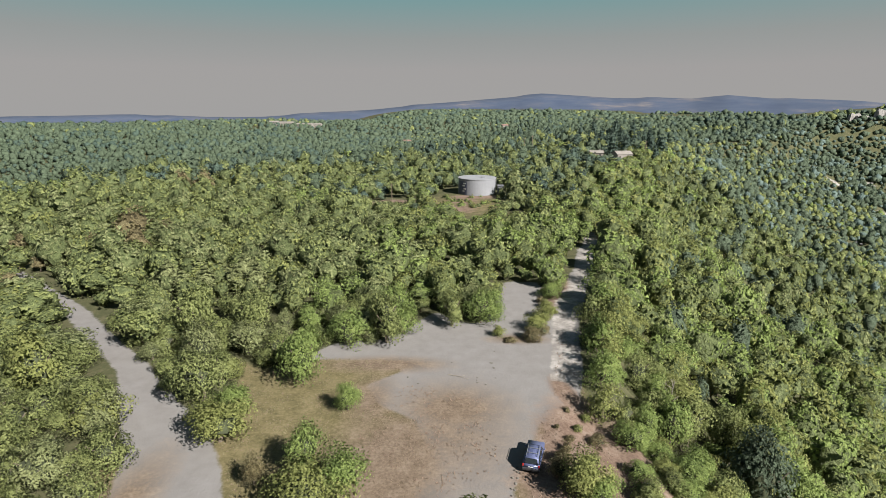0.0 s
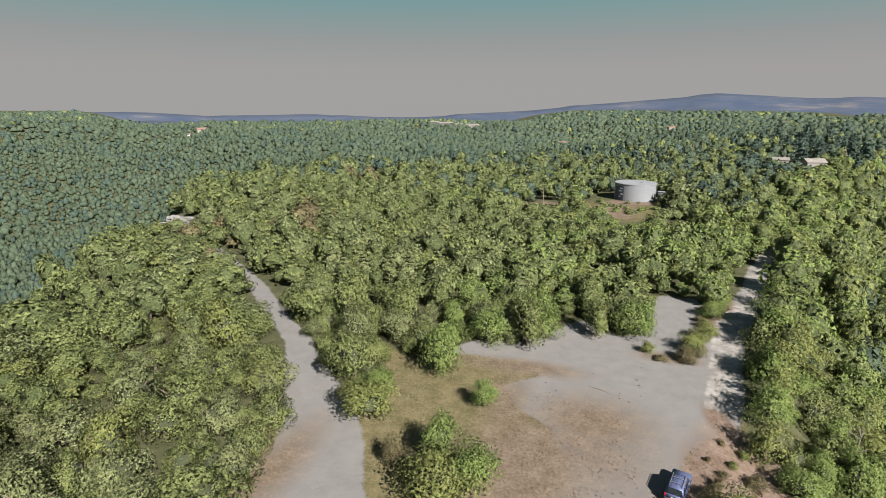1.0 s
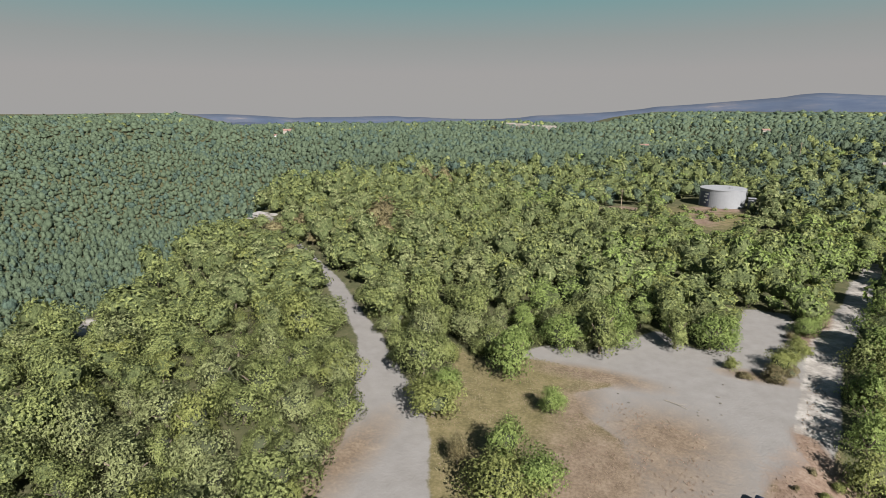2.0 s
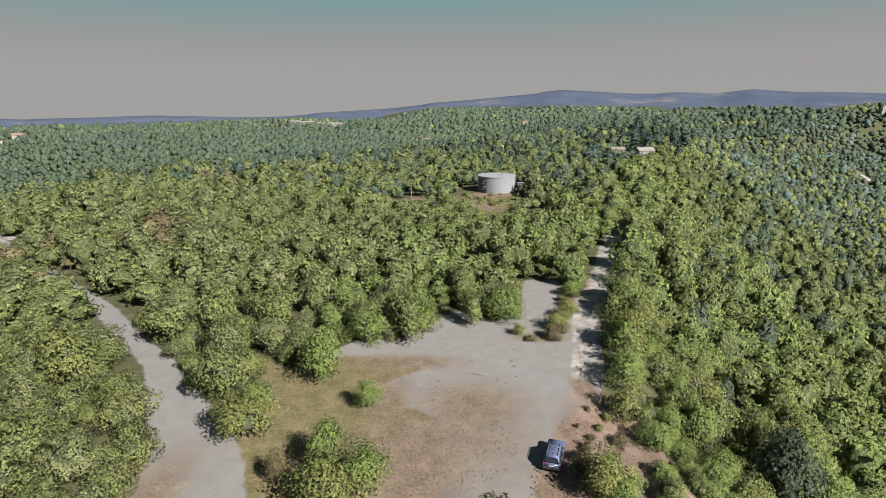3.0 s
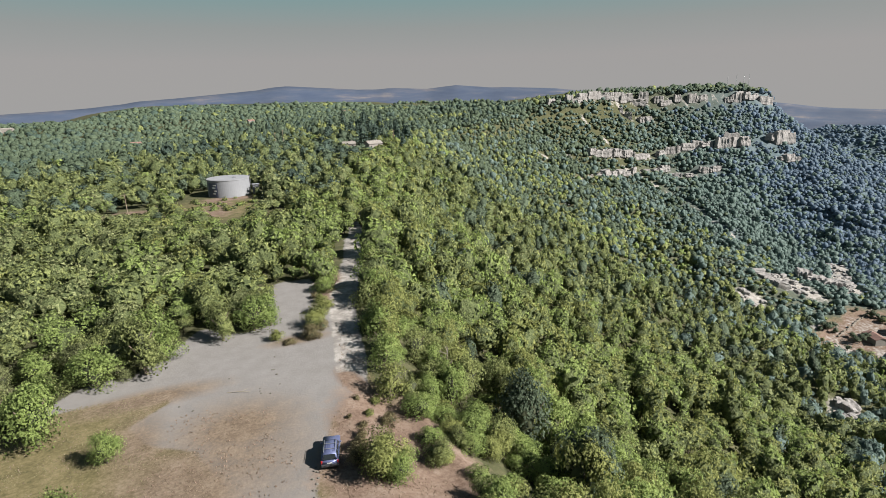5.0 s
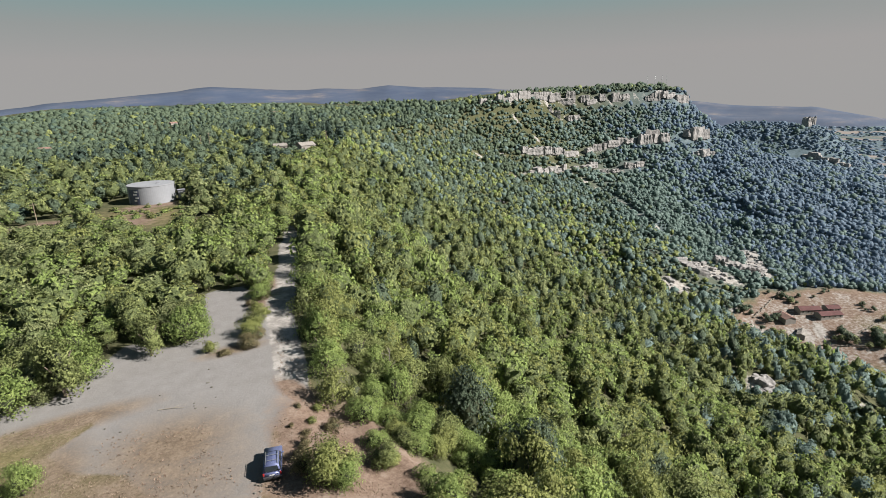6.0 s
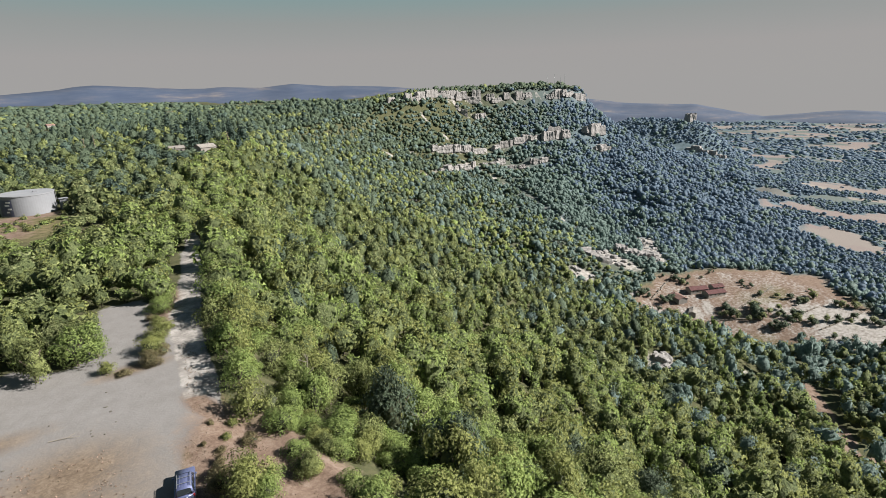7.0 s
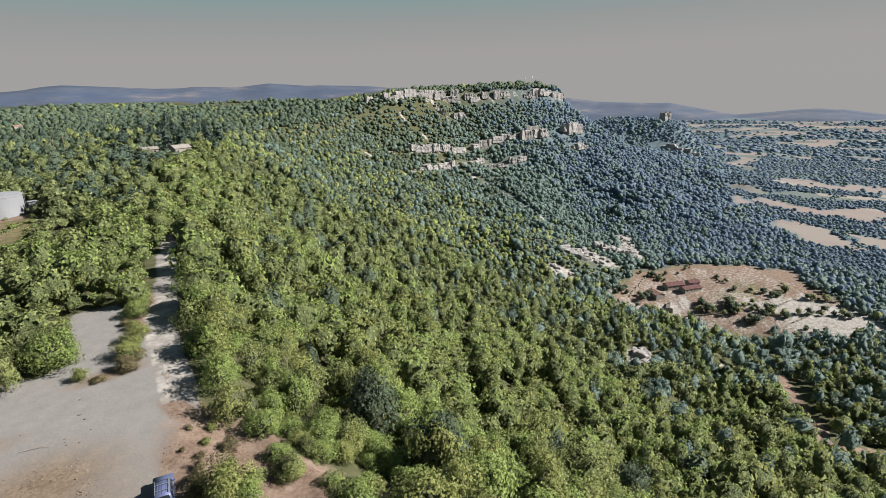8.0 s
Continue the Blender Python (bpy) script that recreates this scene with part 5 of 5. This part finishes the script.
pines = [make_pine(900 + i) for i in range(5)]
rr = np.random.default_rng(5)
count, taken = 0, [(*HOUSE_1, 8.5), (*HOUSE_2, 9.5), (72, 384, 6)]
for i in range(500):
    a, d = float(rr.uniform(13.6, 22.5)), float(rr.uniform(384, 490))
    x, y = d * math.sin(radians(a)), d * math.cos(radians(a))
    if count >= 42 or min(math.hypot(x - q[0], y - q[1]) - q[2] for q in taken) < 0:
        continue
    s = float(rr.uniform(3.2, 6.4))
    taken.append((x, y, s * 0.95))
    t = pines[count] if count < 5 else copy_thing(pines[count % 5], Matrix())
    t.matrix_basis = Matrix.LocRotScale((x, y, float(land(x, y)) - 0.2), Euler((0, 0, i)), (s, s, s * float(rr.uniform(0.85, 1.15))))
    tagged(t, "dark tall pine behind the houses", "tree", "pines round the houses")
    count += 1
# broad trees beside the shed
for k, a, d, r in ((3, 11.6, 384, 4.2), (3, 12.6, 390, 4.6), (0, 13.6, 382, 3.8), (8, 10.9, 388, 4.4), (8, 9.6, 392, 3.4), (8, 7.6, 372, 3.6), (8, 8.2, 369, 3.2), (0, 8.9, 374, 2.8), (2, 13.1, 371, 3.0), (8, 7.1, 381, 3.0), (1, 12.1, 399, 4.4)):
    x, y = d * math.sin(radians(a)), d * math.cos(radians(a))
    plant(k, x, y, float(land(x, y)) - 0.3, r, r * 1.1, "oak_tree", "broad tall tree beside the shed", "trees round the houses", False)

# scattered trees and bushes over the farm land
rr = np.random.default_rng(9)
n = 0
while n < 80:
    u, v = rr.uniform(-110, 100), rr.uniform(-55, 60)
    x, y = FARM[0] + 0.31 * u + 0.95 * v, FARM[1] - 0.95 * u + 0.31 * v
    hedge = abs(v - 24) < 3 or abs(v + 16 - 0.2 * u) < 3 or (u > 22 and rr.uniform() < 0.1) or math.hypot(u - 5, v + 6) < 12
    if not hedge or farm_field(np.array([x]), np.array([y]))[0] > 0 or min(math.hypot(x - q[0], y - q[1]) for q in ((420, 178), (441, 176), (447, 160), (461, 165), (408, 164))) < 13:
        continue
    r = float(rr.uniform(1.4, 3.8))
    plant(int(rr.choice([0, 2, 8, 8])), x, y, float(land(x, y)) - 0.3, r, r * 0.95, "holm_oak", "round tree on the dry farm land", "trees on the farm land", False)
    n += 1


# dark thickets and a grove between the fields
for cx, cy, sx_, sy_, k, big in ((424, 144, 5, 4, 5, 4.2), (434, 128, 6, 4, 6, 4.4), (424, 109, 4, 6, 5, 4.0), (441, 97, 6, 9, 7, 3.6), (400, 204, 7, 6, 8, 3.8), (410, 187, 4, 4, 4, 3.8), (470, 108, 5, 8, 6, 2.8),
                                 (474, 152, 4, 8, 6, 2.2), (448, 190, 10, 3, 5, 2.4), (430, 70, 5, 5, 4, 3.0), (478, 182, 12, 3, 6, 2.0), (440, 113, 5, 4, 3, 2.6)):
    for i in range(k):
        x, y = cx + float(rr.normal(0, sx_ * 0.6)), cy + float(rr.normal(0, sy_ * 0.6))
        r = big * float(rr.uniform(0.65, 1.1))
        plant(8, x, y, float(land(x, y)) - 0.3, r, r * 0.95, "holm_oak", "dark holm oak in a thicket between fields", "trees on the farm land", False)


# low scrub in front of the tank
for i in range(34):
    x, y = float(rr.uniform(-1, 24)), float(rr.uniform(188, 216))
    if math.hypot((x - 7) / 4, (y - 212) / 7) < 1:
        continue
    r = float(rr.uniform(1.0, 1.9))
    plant(int(rr.choice([0, 1, 2, 3])), x, y, float(land(x, y)) - 0.7 * r, r, r * 0.85, "shrub", "low green scrub below the water tank", "scrub below the tank", False)

# dry-stone terrace walls on the farm land
DRY_STONE = plain("dry_stone", (0.17, 0.15, 0.125), 0.95, 0, 1.5, 0.35, 0.1)
for ax, ay, bx, by in ((402, 196, 470, 205), (430, 140, 486, 132), (420, 112, 470, 96), (436, 84, 478, 70), (405, 150, 424, 128)):
    L = math.hypot(bx - ax, by - ay)
    wall = empty("terrace_wall", pose(0, 0, 0), "low dry-stone terrace wall on the farm land", "wall", "terrace walls")
    for i in range(int(L // 4)):
        t = (i + 0.5) * 4 / L
        x, y = ax + (bx - ax) * t + float(rr.uniform(-0.4, 0.4)), ay + (by - ay) * t + float(rr.uniform(-0.4, 0.4))
        part("stone_course", box(bmesh.new(), (4.3, 0.8, float(rr.uniform(0.9, 1.5))), (x, y, float(land(x, y)) + 0.25), (0, 0, math.degrees(math.atan2(by - ay, bx - ax))), 0.15), DRY_STONE, wall)

# flat-tiered grey-green pines in the wood
rr = np.random.default_rng(17)
tiered = []
for i in range(4):
    t = new("pine_tree")
    part("trunk", rod(bmesh.new(), (0, 0, -0.1), (0, 0, 2.2), 0.07, 0.02, 6), BARK, t)
    v, f = pine_crown(np.random.default_rng(930 + i), 1100, 0.075)
    c = new("crown", mesh_of("crown", v, f, [OAK_GREY], None, True, leaf_normals(v, f, 0.3)))
    c.parent = t
    tiered.append(t)
for i, (x, y) in enumerate(((-54, 101), (-50, 98), (-46, 99), (-41, 101), (-50, 106), (-45, 104), (-37, 102), (-56, 107), (-41, 107))):
    t = tiered[i] if i < 4 else copy_thing(tiered[i % 4], Matrix())
    q = float(rr.uniform(3.2, 4.2))
    t.matrix_basis = Matrix.LocRotScale((x, y, float(land(x, y)) - 0.3), Euler((0, 0, 2.0 * i)), (q, q, q * 0.66))
    tagged(t, "low grey-green pine with flat tiers in the wood", "tree", "tiered pines in the wood")


# bare dead trees standing out of the slope wood
def dead_tree(x, y, h, seed):
    r = np.random.default_rng(seed)
    ob = empty("dead_tree", pose(x, y, float(land(x, y)) - 0.2), "bare pale dead tree among leafy oaks", "tree", "dead trees")
    bm = bmesh.new()
    rod(bm, (0, 0, 0), (0.1 * h, 0.03 * h, h), 0.14, 0.04, 7)
    part("trunk", bm, DEAD, ob)
    for i in range(9):
        k = float(r.uniform(0.45, 0.98))
        a = float(r.uniform(0, 6.28))
        reach = h * float(r.uniform(0.14, 0.3))
        base = Vector((0.1 * h * k, 0.03 * h * k, h * k))
        tip = base + Vector((math.cos(a) * reach, math.sin(a) * reach, reach * float(r.uniform(0.5, 1.2))))
        bm = rod(bmesh.new(), base, tip, 0.05, 0.015, 5)
        for s in (-1, 1):
            rod(bm, base.lerp(tip, 0.55), base.lerp(tip, 0.85) + Vector((s * 0.3 * math.sin(a), -s * 0.3 * math.cos(a), 0.3)), 0.025, 0.008, 4)
        part("branch", bm, DEAD, ob)


for i, (x, y, h) in enumerate(((30.4, 65.0, 7.4), (40.0, 52.0, 6.6))):
    dead_tree(x, y, h, 70 + i)


# ---- rocks ----
def rock_mesh(seed, boxy=0.6):
    """A weathered block about 2 across: a sphere squared off, cracked and roughened."""
    bm = bmesh.new()
    bmesh.ops.create_icosphere(bm, subdivisions=3, radius=1)
    off = Vector((seed * 7.3, seed * 3.1, seed * 5.7))
    for v in bm.verts:
        c = v.co.copy()
        m = max(abs(c.x), abs(c.y), abs(c.z))
        sq = c / m
        c = c.lerp(sq * 0.92, boxy)
        c += c.normalized() * (0.24 * noise.noise(c * 1.3 + off) + 0.16 * noise.noise(c * 3.1 + off) + 0.07 * noise.noise(c * 6.0 + off))
        # ledges and upright cracks
        c.x *= 1 - 0.07 * (math.sin(c.z * 7 + seed) > 0.3)
        c.y *= 1 - 0.09 * (math.sin(c.z * 6.1 + 2 * seed) > 0.2)
        c.y *= 1 - 0.5 * max(0, math.sin(c.x * 6.3 + seed * 2) - 0.55)
        v.co = c
    me = bpy.data.meshes.new("rock")
    bm.to_mesh(me)
    bm.free()
    me.materials.append(ROCK)
    return me


DIM_STONE = plain("lichened_stone", (0.13, 0.12, 0.105), 0.95, 0, 3, 0.35)


def face_mesh(seed):
    """An upright piece of cliff about 2 across: a ragged top, buttresses, cracks from top to foot and a ledge or two."""
    bm = bmesh.new()
    bmesh.ops.create_cube(bm, size=2)
    bmesh.ops.subdivide_edges(bm, edges=bm.edges[:], cuts=6, use_grid_fill=True)
    off = Vector((seed * 4.7, seed * 2.9, seed * 6.1))
    for v in bm.verts:
        c = v.co.copy()
        rib = noise.noise(Vector((c.x * 1.9, c.y * 0.4, c.z * 0.35)) + off)
        fine = noise.noise(Vector((c.x * 4.6, c.y * 1.2, c.z * 1.1)) + off)
        crack = max(0.0, math.sin(c.x * 5.3 + seed * 1.9 + 0.5 * c.z) - 0.6)
        shelf = 0.09 * (math.sin(c.z * 4.1 + seed + rib) > 0.45)
        c.y *= 0.82 + 0.24 * rib + 0.14 * fine - 0.25 * crack - shelf - 0.1 * c.z
        c.x *= 0.95 + 0.14 * noise.noise(Vector((0.3, c.y, c.z * 1.6)) + off) - 0.08 * max(0, c.z)
        c.z += (0.35 * noise.noise(Vector((c.x * 1.7, c.y, 0.5)) + off) + 0.18 * fine) * (1 if v.co.z > 0 else 0.3)
        v.co = c
    me = bpy.data.meshes.new("rock")
    bm.to_mesh(me)
    bm.free()
    me.materials.append(ROCK)
    return me


ROCKS = [rock_mesh(i + 1, 0.74) for i in range(9)]
FACES = [face_mesh(i + 1) for i in range(9)]
LOOSE = [rock_mesh(i + 21, 0.3) for i in range(5)]
DARK = [rock_mesh(i + 31, 0.3) for i in range(5)]
for me in DARK:
    me.materials[0] = DIM_STONE


def cliff(label, line, step, width, height, depth, fill, seed, lift=0.0):
    """A broken band of limestone blocks along a plan line."""
    r = np.random.default_rng(seed)
    ob = tagged(new("cliff"), label, "cliff", kind="structure")
    run = 0.0
    for (ax, ay), (bx, by) in zip(line[:-1], line[1:]):
        L = math.hypot(bx - ax, by - ay)
        turn = math.atan2(by - ay, bx - ax)
        t = float(r.uniform(0, step))
        while t < L:
            if r.uniform() < fill:
                off = float(r.uniform(-0.25, 0.25)) * depth
                x, y = ax + (bx - ax) * t / L - math.sin(turn) * off, ay + (by - ay) * t / L + math.cos(turn) * off
                w, h, d = (float(q * r.uniform(0.6, 1.35)) / 2 for q in (width, height, depth))
                b = new("rock_block", FACES[int(r.integers(0, len(FACES)))])
                b.matrix_basis = Matrix.LocRotScale((x, y, float(land(x, y)) + h * 0.45 + lift), Euler((float(r.uniform(-0.06, 0.06)), float(r.uniform(-0.05, 0.05)), turn + float(r.uniform(-0.3, 0.3)))), (w, d, h))
                b.parent = ob
            t += step * float(r.uniform(0.6, 1.4))
    return ob


cliff("pale limestone cliff under the mesa rim", CLIFF_TOP, 8.5, 17, 11.5, 9, 0.74, 1, -1.5)
cliff("pale limestone cliff band halfway down the slope", CLIFF_MID, 9.0, 15, 8, 9, 0.7, 2, 0.8)
cliff("broad pale limestone wall on the slope", CLIFF_WALL, 13.0, 20, 17, 10, 1.0, 12, 3)
cliff("broken pale limestone wall beside a dark cleft", CLIFF_WALL_END, 12.0, 17, 15, 10, 1.0, 13, 3)
cliff("lower pale limestone cliff band on the slope", CLIFF_LOW, 9.0, 14, 6.5, 8, 0.7, 3, 0.5)
cliff("broken limestone ledge under the rim", CLIFF_UP, 8.0, 9, 8, 8, 0.8, 4)
cliff("limestone ledge at the mesa's nose", CLIFF_NOSE, 9.0, 12, 8, 10, 0.9, 5)
cliff("bare pale limestone knoll above the farm", KNOLL_ROCK, 4.0, 11, 5.0, 15, 0.9, 21)
cliff("low limestone ledge on the wooded knoll", KNOLL_LEDGE, 8.0, 12, 5.5, 9, 0.9, 22)
cliff("limestone cap of the far butte", BUTTE_TOP, 8.0, 15, 17, 12, 1.0, 6, 2)
cliff("limestone scree on the far butte's flank", BUTTE_FOOT, 11.0, 20, 9, 14, 0.8, 7)

rr = np.random.default_rng(3)


def boulder(x, y, w, h, label, turn=0.0, sink=0.35, dark=False):
    b = new("boulder", (DARK if dark else LOOSE)[int(rr.integers(0, 5))] if w < 0.9 else ROCKS[int(rr.integers(0, len(ROCKS)))])
    b.matrix_basis = Matrix.LocRotScale((x, y, float(land(x, y)) + h * (0.5 - sink)), Euler((float(rr.uniform(-0.1, 0.1)), float(rr.uniform(-0.1, 0.1)), turn + float(rr.uniform(-0.5, 0.5)))), (w / 2, w * float(rr.uniform(0.35, 0.5)), h / 2))
    return tagged(b, label, "rock", "rocks on the slopes")


for cx, cy, rx, ry, turn in SCARS:
    for i in range(max(2, int(rx * ry / 13))):
        u, v = rr.uniform(-0.8, 0.8) * rx, rr.uniform(-0.8, 0.8) * ry
        c, s = math.cos(radians(turn)), math.sin(radians(turn))
        w = float(rr.uniform(0.3, 0.8)) * min(rx, ry)
        boulder(cx + c * u - s * v, cy + s * u + c * v, w, w * float(rr.uniform(0.35, 0.65)), "pale limestone outcrop on the wooded slope", radians(turn))
for x, y, w, h in ((246, 110, 7, 6), (251, 113, 6, 5), (240, 106, 5, 4), (233, 106, 4, 4), (20.7, 46.3, 0.9, 1.6), (-133, 142, 4.5, 1.6), (-136, 140, 3.2, 1.4), (-129, 144, 3.0, 1.0)):
    boulder(x, y, w, h, "bare pale limestone rock among oaks")
# a ragged row of stones edges the parking place
for i in range(22):
    boulder(5.5 + 0.1 * i + float(rr.uniform(-0.25, 0.25)), 38.5 + 0.42 * i + float(rr.uniform(-0.3, 0.3)), float(rr.uniform(0.1, 0.36)), float(rr.uniform(0.08, 0.24)), "small dark stone edging the gravel", dark=True)
for i in range(12):
    x, y = float(rr.uniform(-6, 8)), float(rr.uniform(64, 76))
    boulder(x, y, float(rr.uniform(0.15, 0.4)), float(rr.uniform(0.1, 0.2)), "small loose stone on the gravel", dark=True)
ob = empty("fallen_branch", pose(2.2, 66.5, 0.08, 0, 0, -25), "dry fallen branch lying on the gravel", "branch")
bm = bmesh.new()
rod(bm, (-1.6, 0, 0), (0.2, 0.1, 0.05), 0.05, 0.04, 6)
rod(bm, (0.2, 0.1, 0.05), (1.5, -0.15, 0.1), 0.04, 0.015, 6)
rod(bm, (0.2, 0.1, 0.05), (0.9, 0.6, 0.2), 0.03, 0.01, 5)
part("limb", bm, DEAD, ob)
